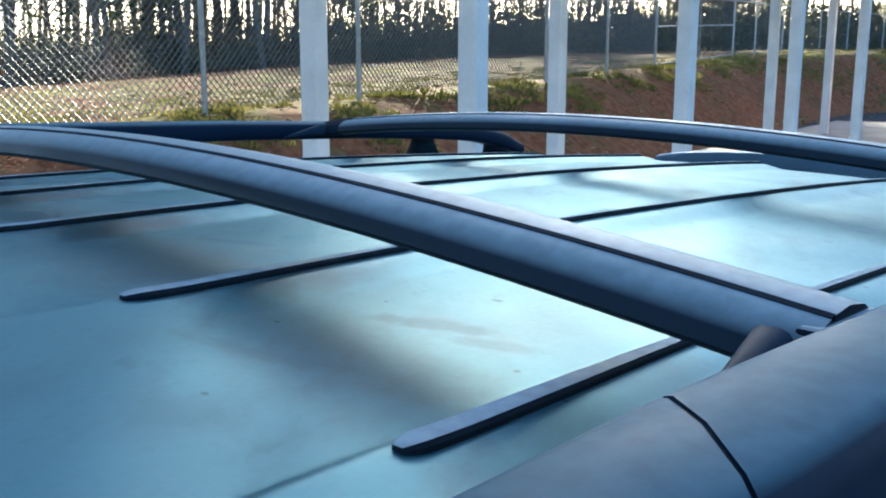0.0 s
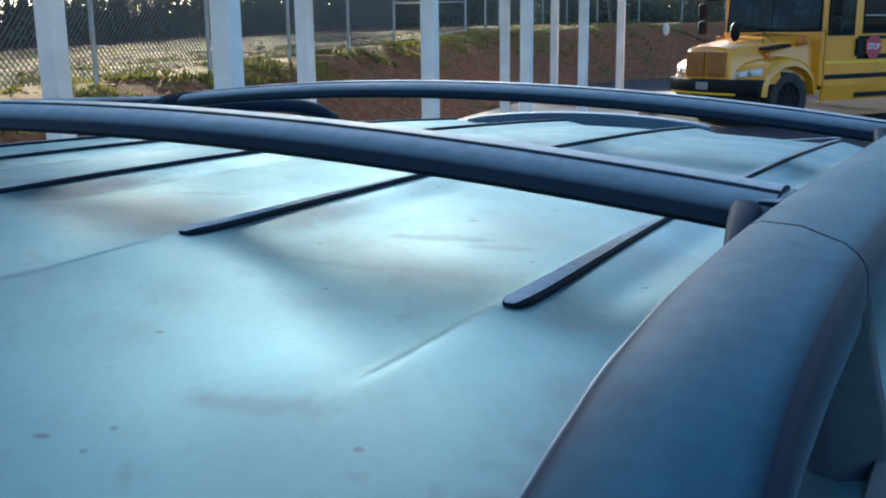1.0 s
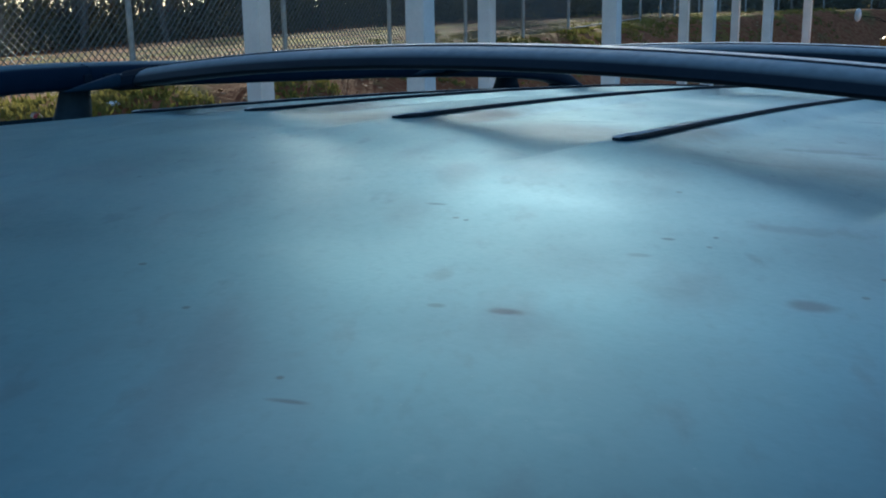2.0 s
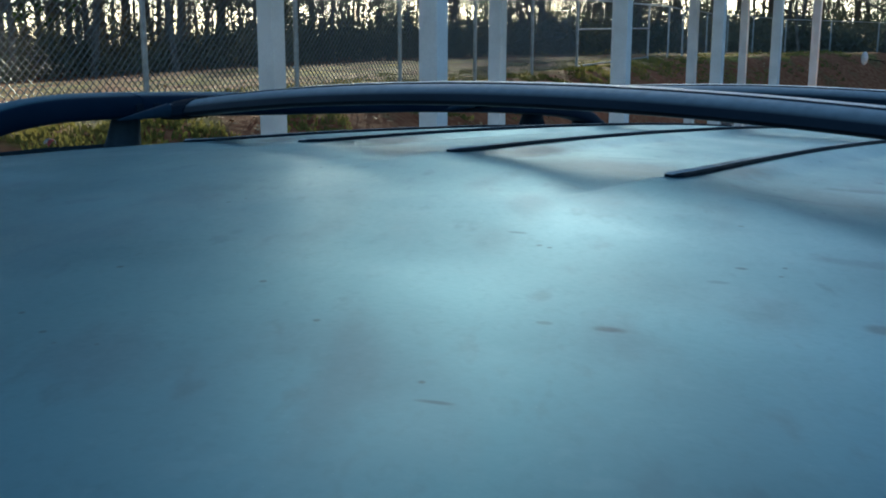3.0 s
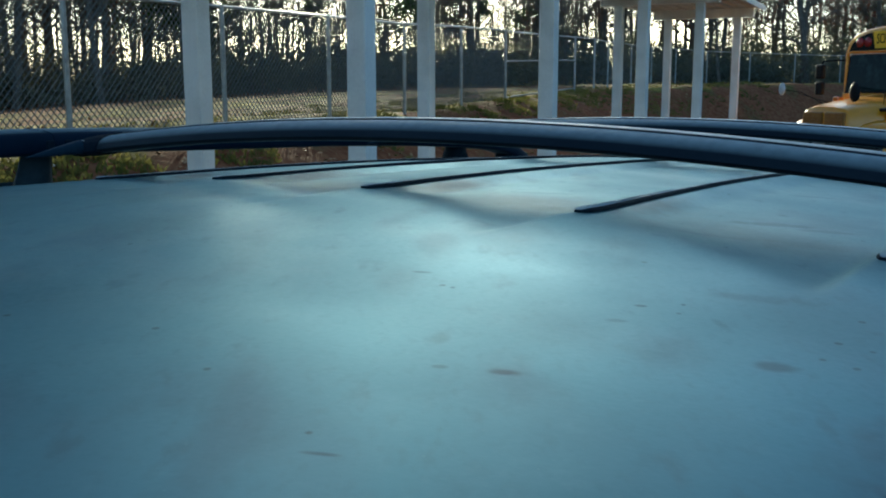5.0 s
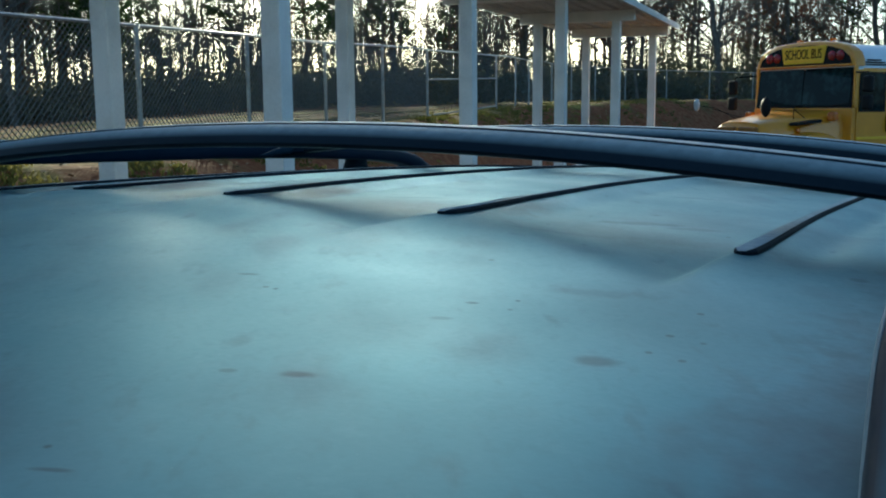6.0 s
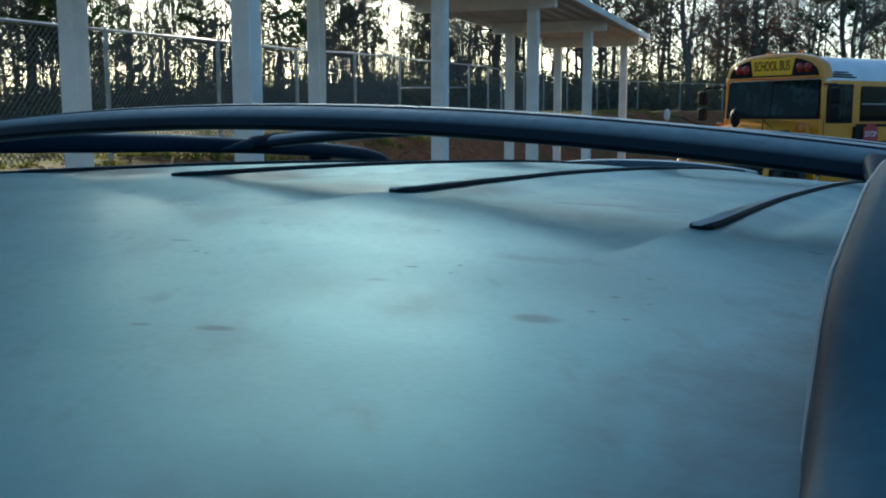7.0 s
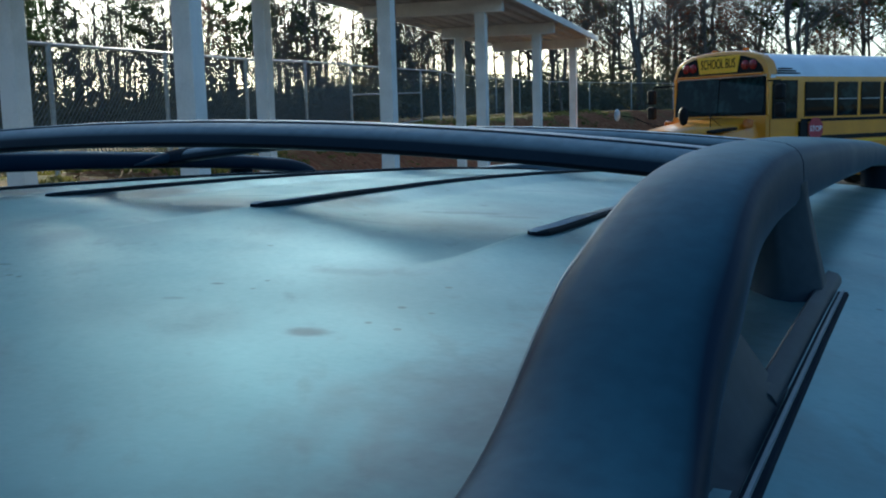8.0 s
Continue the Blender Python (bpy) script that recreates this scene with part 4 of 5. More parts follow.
    part("screen_frame", rake(boxm((U0 - 0.100, -1.17, 1.68), (U0 - 0.08, 1.17, 2.49), 0.009)), M_BLACK, b, "black rubber windscreen surround")
    for y0, y1 in ((-1.12, -0.01), (0.01, 1.12)):
        part("windscreen", rake(boxm((U0 - 0.110, y0, 1.74), (U0 - 0.098, y1, 2.45), 0.004)), M_BUSGLASS, b)
    for y in (-0.5, 0.35):
        part("wiper", tube(bmesh.new(), [(U0 - 0.115, y, 1.72), (U0 - 0.112, y - 0.40, 1.76), (U0 - 0.108, y - 0.62, 1.79)], 0.007, 6), M_BLACK, b)
    # hood with fenders
    hood = [(0.08, 0.50, 1.36), (0.12, 0.56, 1.44), (0.35, 0.62, 1.49), (0.9, 0.76, 1.56), (1.4, 0.90, 1.62), (1.80, 1.0, 1.68)]
    secs = [[(u, -w - 0.05, 0.80), (u, -w - 0.03, z - 0.30), (u, -w + 0.02, z - 0.09), (u, -w * 0.78, z - 0.02), (u, -0.2, z + 0.01), (u, 0.2, z + 0.01), (u, w * 0.78, z - 0.02), (u, w - 0.02, z - 0.09), (u, w + 0.03, z - 0.30), (u, w + 0.05, 0.80)] for u, w, z in hood]
    part("hood", loft(bmesh.new(), secs), M_BUS, b, "sloping yellow hood", True)
    for sy in (-1, 1):
        secs = []
        for i in range(15):
            a = math.pi * (i / 14)
            u, z = 1.07 - 0.74 * math.cos(a) * 1.0, 0.62 + 0.62 * math.sin(a) ** 0.8
            u2, z2 = 1.07 - 0.62 * math.cos(a), 0.55 + 0.54 * math.sin(a) ** 0.8
            secs.append([(u, sy * 0.62, z + 0.05), (u, sy * 1.06, z), (u, sy * 1.14, z - 0.06), (u2, sy * 1.16, z2), (u2, sy * 0.62, z2)])
        part("fender", loft(bmesh.new(), secs), M_BUS, b, "yellow front fender", True)
        secs = []
        for i in range(11):      # the nose sweeps back round the headlight
            q = i / 10
            u, y = 0.16 + 0.24 * q ** 1.6, sy * (0.42 + 0.70 * q)
            secs.append([(u + 0.03, y, 0.78), (u + 0.01, y, 0.90), (u + 0.02, y, 1.02 + 0.05 * q), (u + 0.16, y, 1.14 + 0.04 * q), (u + 0.42, y, 1.22), (u + 0.42, y, 0.78)])
        part("fender_nose", loft(bmesh.new(), secs), M_BUS, b, smooth=True)
        # swept-back headlight with two round reflectors behind the lens
        secs = []
        for i in range(9):
            q = i / 8
            u, y, z0, z1 = 0.17 + 0.24 * q ** 1.6, sy * (0.50 + 0.58 * q), 0.855 + 0.07 * q, 0.965 + 0.12 * q
            secs.append([(u - 0.02, y, z0 + 0.02), (u - 0.03, y, (z0 + z1) / 2), (u - 0.01, y, z1 - 0.01), (u + 0.08, y, z1), (u + 0.08, y, z0)])
        lamp = part("headlight", loft(bmesh.new(), secs), M_LAMP, b, "clear glass headlight", True)
        for q, rr in ((0.33, 0.042), (0.66, 0.048)):
            bm = bmesh.new()
            bmesh.ops.create_uvsphere(bm, u_segments=14, v_segments=8, radius=rr, matrix=Matrix.Translation((0.145 + 0.24 * q ** 1.6, sy * (0.50 + 0.58 * q), 0.915 + 0.09 * q)) @ Matrix.Diagonal((0.5, 1, 1, 1)))
            part("reflector", bm, M_GALV, lamp, "round chrome reflector", True)
        vent = boxm((0.66, min(sy * 0.70, sy * 0.92), 1.375), (1.22, max(sy * 0.70, sy * 0.92), 1.435), 0.02)
        for v in vent.verts:
            v.co.z += 0.10 * (v.co.x - 0.66)
            v.co.y += sy * 0.12 * (v.co.x - 0.66)
        part("hood_vent", vent, M_BLACK, b)
        bm = bmesh.new()
        bmesh.ops.create_uvsphere(bm, u_segments=12, v_segments=8, radius=0.055, matrix=Matrix.Translation((0.80, sy * 0.80, 1.29)) @ Matrix.Diagonal((1.0, 0.7, 1.1, 1)))
        part("turn_lamp", bm, M_AMBER, b, "small amber lamp on the hood's side", True)
        part("side_marker", boxm((1.36, min(sy * 0.96, sy * 1.10), 1.46), (1.54, max(sy * 0.96, sy * 1.10), 1.63), 0.04), M_AMBER, b, "amber side lamp")
        for u in (1.07, 7.7):
            w = part("wheel", wheel_bm(0.49, 0.27), M_TYRE, b, "black rubber tyre", True)
            w.matrix_local = pose(u, 1.0 * sy, 0.49, 0, 0, 90)
            part("rim", rim_bm(0.49, 0.20, 8), M_BLACK, w)
        # crossover mirror on an arm, and the pair of side mirrors
        arm = part("mirror_arm", tube(bmesh.new(), [(0.75, sy * 0.72, 1.50), (0.45, sy * 1.0, 1.72), (0.25 if sy > 0 else 0.0, sy * (1.22 if sy > 0 else 0.82), 1.76 if sy > 0 else 1.72)], 0.008, 6), M_BLACK, b)
        tube_bm = tube(bmesh.new(), [(0.95, sy * 0.8, 1.52), (0.40, sy * 1.02, 1.70)], 0.007, 6)
        part("mirror_brace", tube_bm, M_BLACK, b)
        # far mirror pale, a sky glint put into its colour; the near one black
        bm = bmesh.new()
        bmesh.ops.create_uvsphere(bm, u_segments=16, v_segments=10, radius=0.10 if sy > 0 else 0.14, matrix=Matrix.Translation((0.2 if sy > 0 else -0.05, sy * (1.25 if sy > 0 else 0.80), 1.78 if sy > 0 else 1.72)) @ Matrix.Diagonal((0.45, 0.8, 1.25, 1)))
        part("crossover_mirror", bm, M_LAMP if sy > 0 else M_BLACK, b, "oval convex mirror", True)
        part("mirror_arm", tube(bmesh.new(), [(1.80, sy * 1.20, 2.35), (1.62, sy * 1.62, 2.34), (1.60, sy * 1.66, 2.28)], 0.016, 6), M_BLACK, b)
        part("side_mirror", boxm((1.52, sy * 1.66 - 0.10, 1.98), (1.64, sy * 1.66 + 0.10, 2.28), 0.04), M_BLACK, b)
        part("side_mirror", boxm((1.52, sy * 1.66 - 0.10, 1.66), (1.64, sy * 1.66 + 0.10, 1.93), 0.04), M_BLACK, b)
        # side windows: driver's glass, then a row of split sliders
        ys = sorted((sy * 1.215, sy * 1.236))
        spans = [(1.92, 2.60), (2.89, 3.74)] + [(3.91 + 0.775 * i, 4.51 + 0.775 * i) for i in range(8)]
        for k, (a, c) in enumerate(spans):
            z0, z1 = (1.65, 2.33) if k == 0 else (1.68, 2.30)
            fr = part("window", boxm((a - 0.03, ys[0], z0 - 0.03), (c + 0.03, ys[1], z1 + 0.03), 0.006), M_BLACK, b, "dark split sliding window")
            gy = sorted((sy * 1.233, sy * 1.240))
            if k == 0:
                part("pane", boxm((a, gy[0], z0), (c, gy[1], z1)), M_BUSGLASS, fr)
            else:
                zm = z0 + 0.31
                part("pane", boxm((a, gy[0], z0), (c, gy[1], zm - 0.012)), M_BUSGLASS, fr)
                part("pane", boxm((a, gy[0], zm + 0.012), (c, gy[1], z1)), M_BUSGLASS, fr)
                rail = sorted((sy * 1.236, sy * 1.246))
                part("sash_rail", boxm((a, rail[0], zm - 0.012), (c, rail[1], zm + 0.012)), M_GALV, fr, "bright metal sash rail")
        for z0, z1, mt in ((1.55, 1.61, M_BLACK), (1.18, 1.27, M_BLACK), (1.105, 1.155, M_SIGN), (0.82, 0.91, M_BLACK), (0.46, 0.55, M_BLACK)):
            yy = sorted((sy * 1.215, sy * 1.232))
            part("rub_rail", boxm((1.87 if 0.8 < z0 < 1.15 else 2.75, yy[0], z0), (U1 - 0.02, yy[1], z1), 0.004), mt, b)
        yy = sorted((sy * 1.16, sy * 1.22))
        hd = sorted((sy * 1.19, sy * 1.2275))
        part("side_header", boxm((U0 + 0.005, hd[0], 2.27), (U1 - 0.02, hd[1], 2.405), 0.003), M_BUS, b)
        part("roof_gutter", boxm((U0 + 0.15, yy[0], 2.40), (U1 - 0.1, yy[1], 2.43), 0.004), M_BUS, b)
    # stop arm on the driver's side
    arm = part("stop_arm", boxm((2.68, -1.28, 1.24), (2.90, -1.21, 1.56), 0.01), M_BLACK, b, "black bracket of the stop sign")
    bm = bmesh.new()
    bmesh.ops.create_cone(bm, cap_ends=True, segments=8, radius1=0.235, radius2=0.235, depth=0.012, matrix=Matrix.Translation((3.11, -1.30, 1.405)) @ Matrix.Rotation(math.pi / 2, 4, "X") @ Matrix.Rotation(math.pi / 8, 4, "Z"))
    part("stop_plate", bm, M_STOP, arm, "red octagonal stop sign")
    me = text_mesh("STOP", 0.155)
    me.materials.append(M_WHITE)
    tx = new("lettering", me)
    tx.parent = arm
    tx.matrix_local = Matrix.Translation((3.11, -1.308, 1.405)) @ Matrix.Rotation(math.pi / 2, 4, "X")
    # grille, bumper, emblem
    for y0, y1 in ((-0.50, -0.03), (0.03, 0.50)):
        g = part("grille", boxm((0.035, y0, 0.90), (0.11, y1, 1.36), 0.03, 3), M_GRILLE, b, "ochre grille insert")
        for i in range(7):
            z = 0.96 + 0.06 * i
            part("slat", boxm((0.025, y0 + 0.04, z), (0.045, y1 - 0.04, z + 0.018), 0.004), M_GRILLE, g)
    def bowed(y):
        return -0.03 + 0.28 * (abs(y) / 1.14) ** 2.2
    def bar_along(y0, y1, rows, n=20):
        return loft(bmesh.new(), [[(bowed(y) + du, y, z) for du, z in rows] for y in (y0 + (y1 - y0) * i / n for i in range(n + 1))])
    part("front_bumper", bar_along(-1.14, 1.14, ((0.03, 0.58), (0.0, 0.61), (0.0, 0.83), (0.03, 0.86), (0.16, 0.86), (0.16, 0.58))), M_BLACK, b, "black bowed steel bumper", True)
    part("bumper_stripe", bar_along(-0.74, 1.02, ((-0.008, 0.575), (-0.012, 0.615), (0.02, 0.615), (0.02, 0.575))), M_SIGN, b, "yellow reflective stripe")
    part("valance", bar_along(-1.0, 1.0, ((0.12, 0.30), (0.10, 0.57), (0.30, 0.57), (0.30, 0.30))), M_BLACK, b)
    part("bumper_plate", boxm((-0.035, -0.16, 0.66), (-0.02, 0.14, 0.80), 0.004), M_GALV, b)
    # winged mark on the roof's side
    for sy in (-1,):
        bm = bmesh.new()
        for k in range(3):
            box(bm, (1.98 + 0.06 * k, -1.205, 2.48 + 0.045 * k), (1.98 + 0.75 - 0.12 * k, -1.185, 2.505 + 0.045 * k), 0.003)
        m = part("wing_mark", bm, M_BLACK, b, "dark winged mark as plain bars")
        m.matrix_local = Matrix.Translation((0, 0.0, 0)) 
    for y in (-0.4, 0.4):
        part("roof_lamp", boxm((U0 + 0.22, y - 0.05, 2.985), (U0 + 0.30, y + 0.05, 3.03), 0.01), M_AMBER, b)
    return b


build_bus()

# ---------- woods ----------
M_PINE = leafy("pine_needles", (0.040, 0.070, 0.022), (0.082, 0.115, 0.038), 0.42)
M_DRY = leafy("dry_oak_leaves", (0.16, 0.055, 0.035), (0.22, 0.095, 0.055), 0.5)
M_SHRUB = leafy("shrub_leaves", (0.092, 0.100, 0.068), (0.160, 0.160, 0.112), 0.45, 0.3, 5)


class Mesher:
    """Collects tapered twigs and leaves as plain vertex and face lists."""

    def __init__(self):
        self.v, self.f = [], []

    def stick(self, pts, rads, n=4):
        base = len(self.v)
        for i, p in enumerate(pts):
            d = (pts[min(i + 1, len(pts) - 1)] - pts[max(i - 1, 0)]).normalized()
            a = d.orthogonal().normalized()
            c = d.cross(a)
            for k in range(n):
                q = 2 * math.pi * k / n
                self.v.append(p + (a * math.cos(q) + c * math.sin(q)) * rads[i])
        for i in range(len(pts) - 1):
            for k in range(n):
                r0, r1 = base + i * n, base + (i + 1) * n
                self.f.append((r0 + k, r0 + (k + 1) % n, r1 + (k + 1) % n, r1 + k))

    def leaf(self, p, d, side, length, width):
        base = len(self.v)
        self.v += [p, p + d * length * 0.5 + side * width, p + d * length, p + d * length * 0.5 - side * width]
        self.f.append((base, base + 1, base + 2, base + 3))

    def mesh(self, name, material):
        me = bpy.data.meshes.new(name)
        me.from_pydata([tuple(p) for p in self.v], [], self.f)
        me.materials.append(material)
        return me


def rand_dir(r, up=0.0):
    while True:
        d = Vector((r.uniform(-1, 1), r.uniform(-1, 1), r.uniform(-1, 1) + up))
        if 0.1 < d.length < 1.6:
            return d.normalized()


def make_tree(kind, seed, label):
    r = random.Random(seed)
    wood, crown = Mesher(), Mesher()
    H = r.uniform(17, 23)
    rad = r.uniform(0.10, 0.20)
    lean = Vector((r.uniform(-0.06, 0.06), r.uniform(-0.06, 0.06), 0))
    n = 9
    axis_pts = [Vector((math.sin(i * 1.3 + seed) * 0.16, math.cos(i * 1.7 + seed) * 0.16, H * i / (n - 1))) + lean * H * i / (n - 1) for i in range(n)]
    axis_pts[0].z = -0.4
    wood.stick(axis_pts, [rad * (1.25 if i == 0 else 1 - 0.85 * i / (n - 1)) for i in range(n)], 7)

    def along(t):
        q = t * (n - 1)
        i = min(n - 2, int(q))
        return axis_pts[i].lerp(axis_pts[i + 1], q - i)

    limbs = {"pine": 44, "bare": 34, "oak": 32}[kind]
    lowest = {"pine": 0.14 if seed % 2 else 0.34, "bare": 0.18, "oak": 0.12}[kind]
    for k in range(limbs):
        t = lowest + (0.98 - lowest) * (k + r.random()) / limbs
        p = along(t)
        ang = r.uniform(0, 2 * math.pi)
        out = Vector((math.cos(ang), math.sin(ang), 0))
        span = (1 - t) ** 0.7
        if kind == "pine":
            L = 0.9 + 3.4 * span * r.uniform(0.6, 1.1)
            d = (out + Vector((0, 0, r.uniform(-0.05, 0.25)))).normalized()
        else:
            L = 1.2 + 5.0 * span * r.uniform(0.4, 1.1)
            d = (out + Vector((0, 0, r.uniform(0.3, 1.1)))).normalized()
        mid = p + d * L * 0.5 + Vector((r.uniform(-.2, .2), r.uniform(-.2, .2), r.uniform(-.1, .2)))
        end = p + d * L + Vector((r.uniform(-.3, .3), r.uniform(-.3, .3), r.uniform(-.2, .5)))
        br = 0.018 + 0.05 * span
        wood.stick([p, mid, end], [br, br * 0.65, 0.012], 4)
        for j in range(10 if kind != "pine" else 6):
            s = r.uniform(0.25, 1.0)
            q = p.lerp(mid, s * 2) if s < 0.5 else mid.lerp(end, s * 2 - 1)
            dd = (d + rand_dir(r, 0.3) * 0.9).normalized()
            tl = r.uniform(0.5, 1.5) * (0.5 + span)
            tip = q + dd * tl
            wood.stick([q, tip], [0.018, 0.007], 3)
            if kind == "pine":
                for _ in range(11):
                    c = q.lerp(tip, r.uniform(0.3, 1.1)) + rand_dir(r) * 0.18
                    nd = rand_dir(r, 0.25)
                    crown.leaf(c, nd, nd.orthogonal().normalized(), r.uniform(0.35, 0.7), r.uniform(0.05, 0.11))
            else:
                for _ in range(3):
                    q2 = q.lerp(tip, r.uniform(0.3, 0.9))
                    t2 = q2 + (dd + rand_dir(r, 0.2)).normalized() * tl * 0.6
                    wood.stick([q2, t2], [0.012, 0.006], 3)
                    if kind == "oak":
                        for _ in range(r.choice((0, 1, 1, 2))):
                            c = q2.lerp(t2, r.uniform(0.2, 1.1)) + rand_dir(r) * 0.12
                            nd = rand_dir(r)
                            crown.leaf(c, nd, nd.orthogonal().normalized(), r.uniform(0.14, 0.26), r.uniform(0.05, 0.10))
    top = thing("tree", label, "tree", group="trees at the field's edge")
    tr = new("trunk", wood.mesh("trunk", M_BARK))
    tr.parent = top
    if crown.f:
        cr = new("crown", crown.mesh("crown", M_PINE if kind == "pine" else M_DRY))
        cr.parent = top
    return top


KINDS = [("bare", 1), ("bare", 2), ("bare", 3), ("pine", 4), ("pine", 5), ("pine", 6), ("oak", 7), ("oak", 8), ("bare", 9)]
LABELS = {"bare": "tall thin bare winter tree in the woods behind the field", "pine": "tall dark green pine with a ragged crown", "oak": "slender tree with dry reddish brown leaves"}


def plant_woods():
    r = random.Random(11)
    models = [make_tree(k, s, LABELS[k]) for k, s in KINDS]
    used = set()
    for i in range(270):
        row = i % 8
        a = -6 + 78 * ((i * 0.618034) % 1.0)
        d = 66 + row * 6.0 + r.uniform(-3, 3)
        if (28 < a < 52 and i % 9 == 0) or (a < 27 and i % 3 == 1):
            continue
        if a > 70:
            d += 26
        x, y = 0.5 - math.sin(radians(a)) * d, -0.5 + math.cos(radians(a)) * d
        if a < 24:
            pool = (0, 1, 6, 7, 6, 7, 2, 3)
        elif a < 44:
            pool = (0, 1, 2, 8, 5, 6, 0, 7, 1, 2)
        else:
            pool = (3, 4, 5, 0, 2, 8, 1, 0, 2)
        k = pool[r.randrange(len(pool))]
        s = r.uniform(0.75, 1.1)
        if a >= 52:         # taller, unseen tops added to block sky mirrored in the roof's left
            s = r.uniform(1.1, 1.4)
        if 27 < a < 52:     # lower growth, capped so the low sun clears the tops
            s = (math.tan(radians(r.uniform(8.0, 11.2))) * d + 1.0 - ground_z(x, y)) / 20.0
        m = Matrix.Translation((x, y, ground_z(x, y))) @ Matrix.Rotation(r.uniform(0, 6.28), 4, "Z")
        if k not in used:
            used.add(k)
            models[k].matrix_basis = m @ Matrix.Diagonal((s, s, s, 1))
        else:
            t = copy_thing(models[k], m)
            t.scale = (s, s, s)
    # a second, denser stand where the field's edge is nearest
    for i in range(45):
        a = 24 + 36 * ((i * 0.618034 + 0.17) % 1.0)
        d = r.uniform(72, 112)
        x, y = 0.5 - math.sin(radians(a)) * d, -0.5 + math.cos(radians(a)) * d
        k = (0, 1, 2, 8, 6, 7, 0, 2)[r.randrange(8)]
        s = (math.tan(radians(r.uniform(7.5, 10.8))) * d + 1.0 - ground_z(x, y)) / 20.0
        t = copy_thing(models[k], Matrix.Translation((x, y, ground_z(x, y))) @ Matrix.Rotation(r.uniform(0, 6.28), 4, "Z"))
        t.scale = (s, s, s)
    # saplings between the tall trunks
    for i in range(40):
        a = 2 + 62 * ((i * 0.618034 + 0.3) % 1.0)
        d = r.uniform(64, 100)
        x, y = 0.5 - math.sin(radians(a)) * d, -0.5 + math.cos(radians(a)) * d
        k = (0, 1, 2, 8, 8, 6, 7, 4)[r.randrange(8)]
        s = r.uniform(0.28, 0.55)
        t = copy_thing(models[k], Matrix.Translation((x, y, ground_z(x, y))) @ Matrix.Rotation(r.uniform(0, 6.28), 4, "Z"))
        t.scale = (s, s, s)
    for k in range(len(models)):
        if k not in used:
            models[k].matrix_basis = Matrix.Translation((-70.0 - 5 * k, 60.0, ground_z(-70, 60)))


plant_woods()


def undergrowth():
    """A ragged belt of low evergreen shrubs and saplings along the woods' edge."""
    r = random.Random(5)
    g = Mesher()
    for i in range(2200):
        a = radians(-18 + 104 * r.random())
        d = 63 + 45 * r.random() ** 1.4
        if a > radians(68):
            d += 24
        x, y = 0.5 - math.sin(a) * d, -0.5 + math.cos(a) * d
        z = ground_z(x, y)
        h = r.uniform(1.0, 3.8) * (0.65 + 0.5 * noise.noise((x * 0.08, y * 0.08, 2.0))) * (1 + 0.5 * max(0, min(1, (d - 70) / 15)))
        if 8 < math.degrees(a) < 20:      # taller evergreens beyond the end of the walkway
            h *= 1.25
        w = r.uniform(0.6, 1.3)
        for _ in range(64):
            p = Vector((x + r.gauss(0, w * 0.5), y + r.gauss(0, w * 0.5), z + h * r.random() ** 0.8))
            d2 = rand_dir(r, 0.2)
            g.leaf(p, d2, d2.orthogonal().normalized(), r.uniform(0.15, 0.45), r.uniform(0.04, 0.11))
        for _ in range(4):
            p = Vector((x + r.gauss(0, w * 0.5), y + r.gauss(0, w * 0.5), z - 0.1))
            g.stick([p, p + Vector((r.gauss(0, 0.3), r.gauss(0, 0.3), h * r.uniform(0.8, 1.9)))], [0.022, 0.008], 3)
    ob = new("undergrowth", g.mesh("undergrowth", M_SHRUB))
    tagged(ob, "dark ragged evergreen undergrowth at the foot of the woods", "shrubs", kind="stuff")


undergrowth()

# ---------- small things on the ground ----------
M_GRASSB = leafy("weed_blades", (0.085, 0.095, 0.022), (0.22, 0.185, 0.055), 0.35, 0.9, 6)
M_LITTER = mat("fallen_leaves", (0.36, 0.24, 0.12), (0.20, 0.10, 0.05), rough=0.9, scale=2.0, fine=12)
M_LINE = mat("line_paint", (0.66, 0.66, 0.62), (0.40, 0.40, 0.38), rough=0.8, scale=3, fine=40)


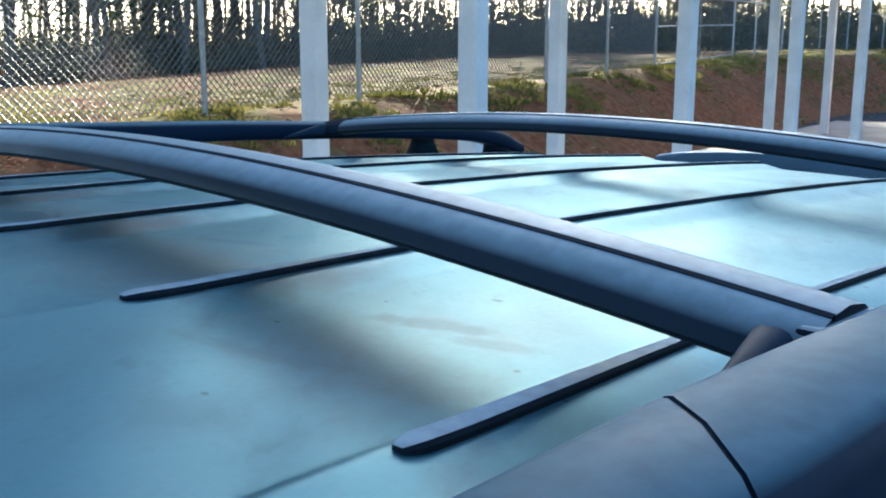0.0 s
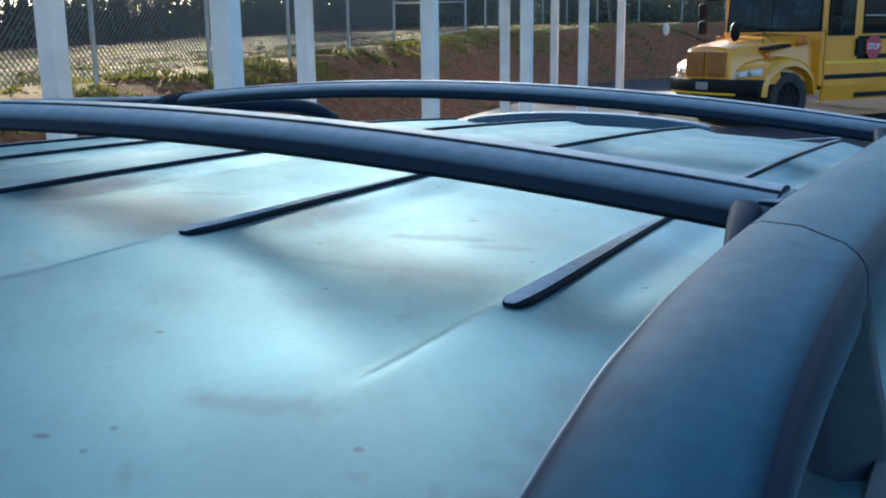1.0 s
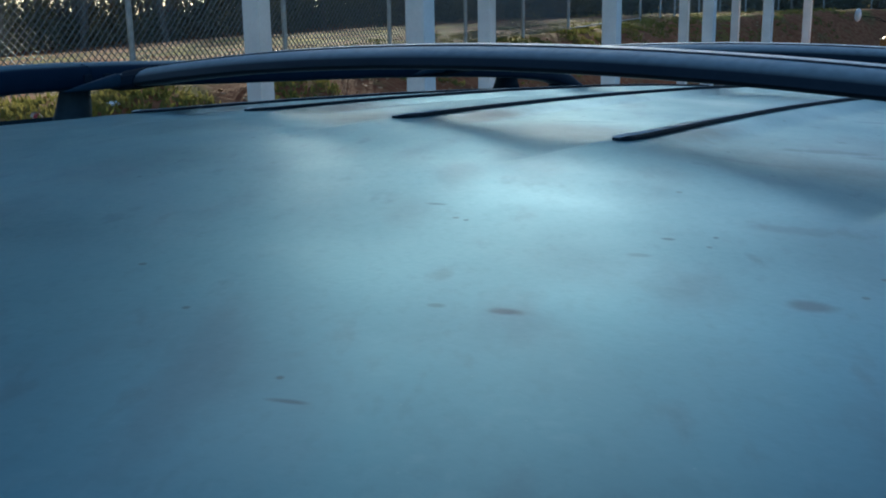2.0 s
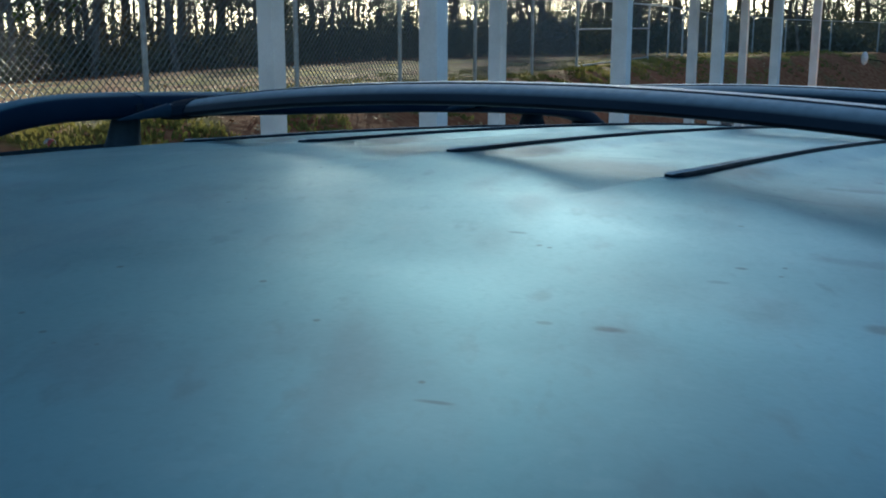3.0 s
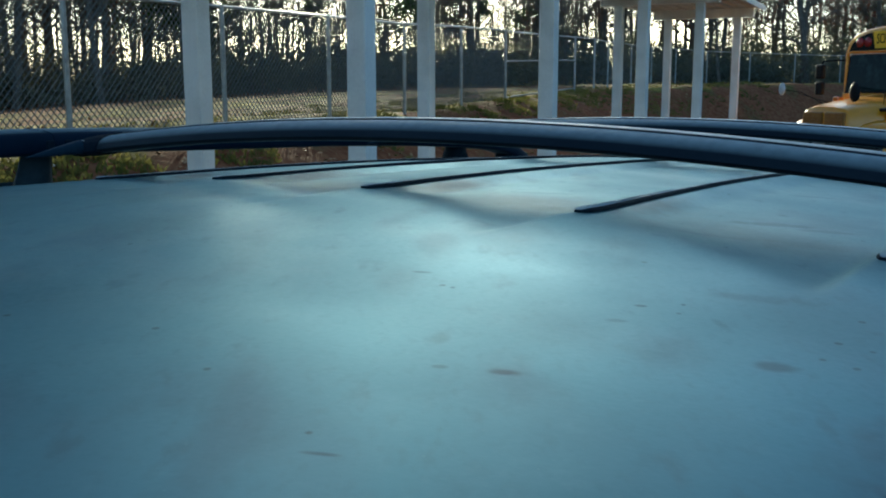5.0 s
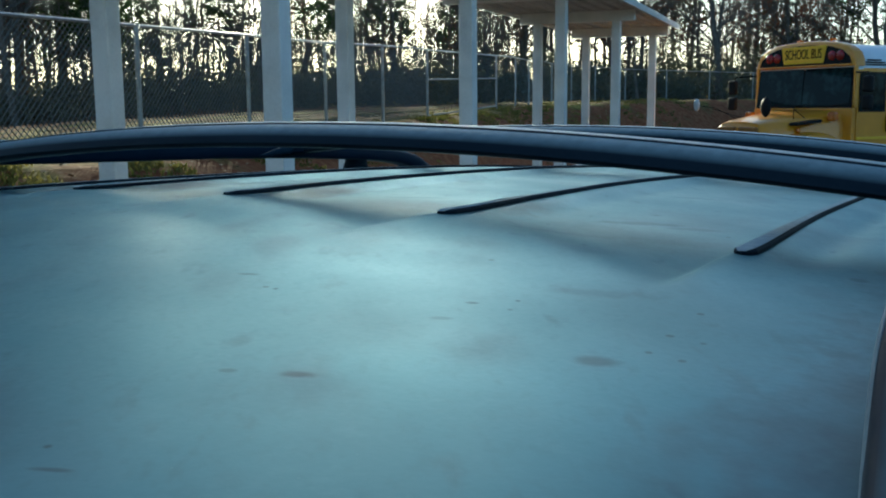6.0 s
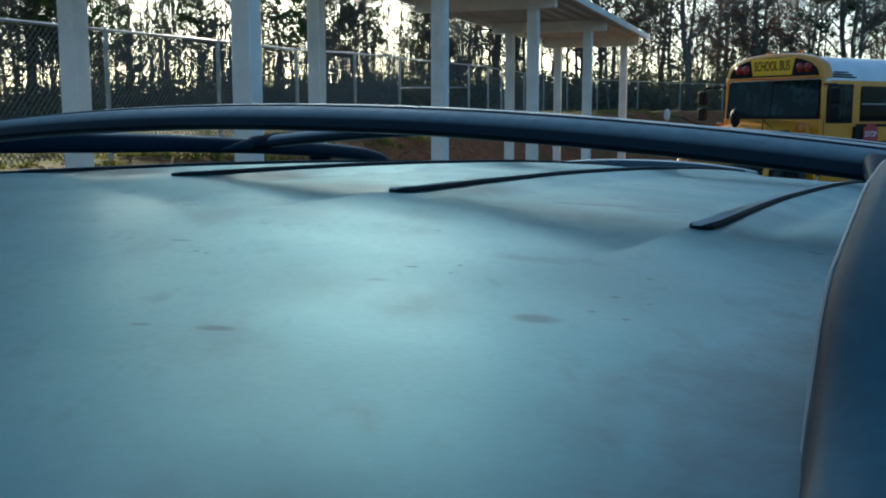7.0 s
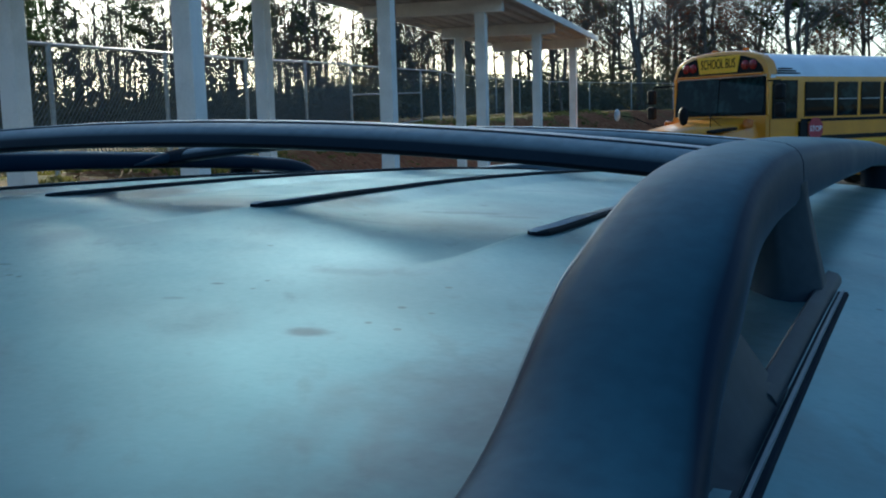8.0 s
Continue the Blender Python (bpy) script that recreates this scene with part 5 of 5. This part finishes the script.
def bank_weeds():
    """Tufts of weeds and straw on the bank and along the fence."""
    r = random.Random(21)
    g, lv = Mesher(), Mesher()
    for i in range(6400):
        y = 2.0 + 36.0 * r.random() ** 1.5
        sgoal = r.choice((r.uniform(-2.6, 0.6), r.gauss(-0.5, 0.5), r.uniform(0.0, 3.0)))
        if y < 27:
            a = (y - FENCE0.y) / FDIR.y
            p = FENCE0 + FDIR * a + FNOR * sgoal
        else:
            a = (y - BEND.y) / FDIR2.y
            p = BEND + FDIR2 * a + FNOR2 * sgoal
        if noise.noise((p.x * 0.8, p.y * 0.8, 9.0)) < (-0.1 if sgoal > -0.9 else 0.22):
            continue
        z = ground_z(p.x, p.y)
        h = r.uniform(0.035, 0.09) * (1.4 if -1.2 < sgoal < 0.4 else 0.8)
        for _ in range(7):
            d = Vector((r.gauss(0, 0.5), r.gauss(0, 0.5), 1)).normalized()
            b = Vector((p.x + r.gauss(0, 0.05), p.y + r.gauss(0, 0.05), z - 0.01))
            g.leaf(b, d, d.orthogonal().normalized(), h * r.uniform(0.6, 1.3), r.uniform(0.008, 0.018))
    for i in range(4200):
        y = 2.0 + 34.0 * r.random() ** 1.4
        s = r.uniform(-2.9, 4.0)
        base, d0, n0 = (FENCE0, FDIR, FNOR) if y < 27 else (BEND, FDIR2, FNOR2)
        p = base + d0 * ((y - base.y) / d0.y) + n0 * s
        z = ground_z(p.x, p.y) + 0.012
        d = Vector((r.uniform(-1, 1), r.uniform(-1, 1), r.uniform(-0.1, 0.35))).normalized()
        lv.leaf(Vector((p.x, p.y, z)), d, Vector((-d.y, d.x, r.uniform(-0.3, 0.3))).normalized(), r.uniform(0.05, 0.11), r.uniform(0.02, 0.04))
    tagged(new("weeds", g.mesh("weeds", M_GRASSB)), "green and straw-coloured weeds on the clay bank", "weeds", kind="stuff")
    tagged(new("fallen_leaves", lv.mesh("fallen_leaves", M_LITTER)), "dry leaves scattered over the bank and grass", "leaves", kind="stuff")


bank_weeds()


def paper_cup(x, y):
    """A crushed paper cup lying on its side."""
    t = thing("paper_cup", "white and red paper cup lying on the grass", "cup", pose(x, y, ground_z(x, y) + 0.045, 80, 15, 40))
    bm = bmesh.new()
    bmesh.ops.create_cone(bm, cap_ends=False, segments=20, radius1=0.036, radius2=0.048, depth=0.09)
    part("cup_wall", bm, M_WHITE, t, smooth=True)
    bm = bmesh.new()
    bmesh.ops.create_cone(bm, cap_ends=True, segments=20, radius1=0.0365, radius2=0.0405, depth=0.03, matrix=Matrix.Translation((0, 0, -0.028)))
    part("cup_band", bm, M_STOP, t, "red band")
    return t


def scrap(x, y, size, seed):
    """A crumpled scrap of white paper."""
    r = random.Random(seed)
    bm = bmesh.new()
    bmesh.ops.create_icosphere(bm, subdivisions=2, radius=size)
    for v in bm.verts:
        v.co = Vector((v.co.x * r.uniform(0.8, 1.4), v.co.y * r.uniform(0.8, 1.4), v.co.z * r.uniform(0.25, 0.6)))
    ob = link("paper_scrap", bm, M_WHITE)
    ob.matrix_world = pose(x, y, ground_z(x, y) + size * 0.25, 0, 0, r.uniform(0, 360))
    return tagged(ob, "crumpled white paper scrap on dry grass", "litter", group="litter")


paper_cup(-8.08, 4.08)
for k, (x, y, size) in enumerate(((-22.3, 20.0, 0.10), (-8.5, 5.15, 0.06), (-10.6, 9.2, 0.05), (-9.4, 6.3, 0.04), (-11.8, 14.9, 0.06), (-9.1, 8.6, 0.04))):
    scrap(x, y, size, k)

# ---------- line on the asphalt ----------
a, b = Vector((-4.4, 13.9)), Vector((0.6, 19.2))
side = Vector((-(b - a).y, (b - a).x)).normalized() * 0.05
bm = bmesh.new()
loft(bm, [[(p.x - side.x, p.y - side.y, 0.0), (p.x - side.x, p.y - side.y, 0.004), (p.x + side.x, p.y + side.y, 0.004), (p.x + side.x, p.y + side.y, 0.0)] for p in (a.lerp(b, i / 10) for i in range(11))])
tagged(link("parking_line", bm, M_LINE), "worn white painted line on the asphalt", "line", kind="structure")
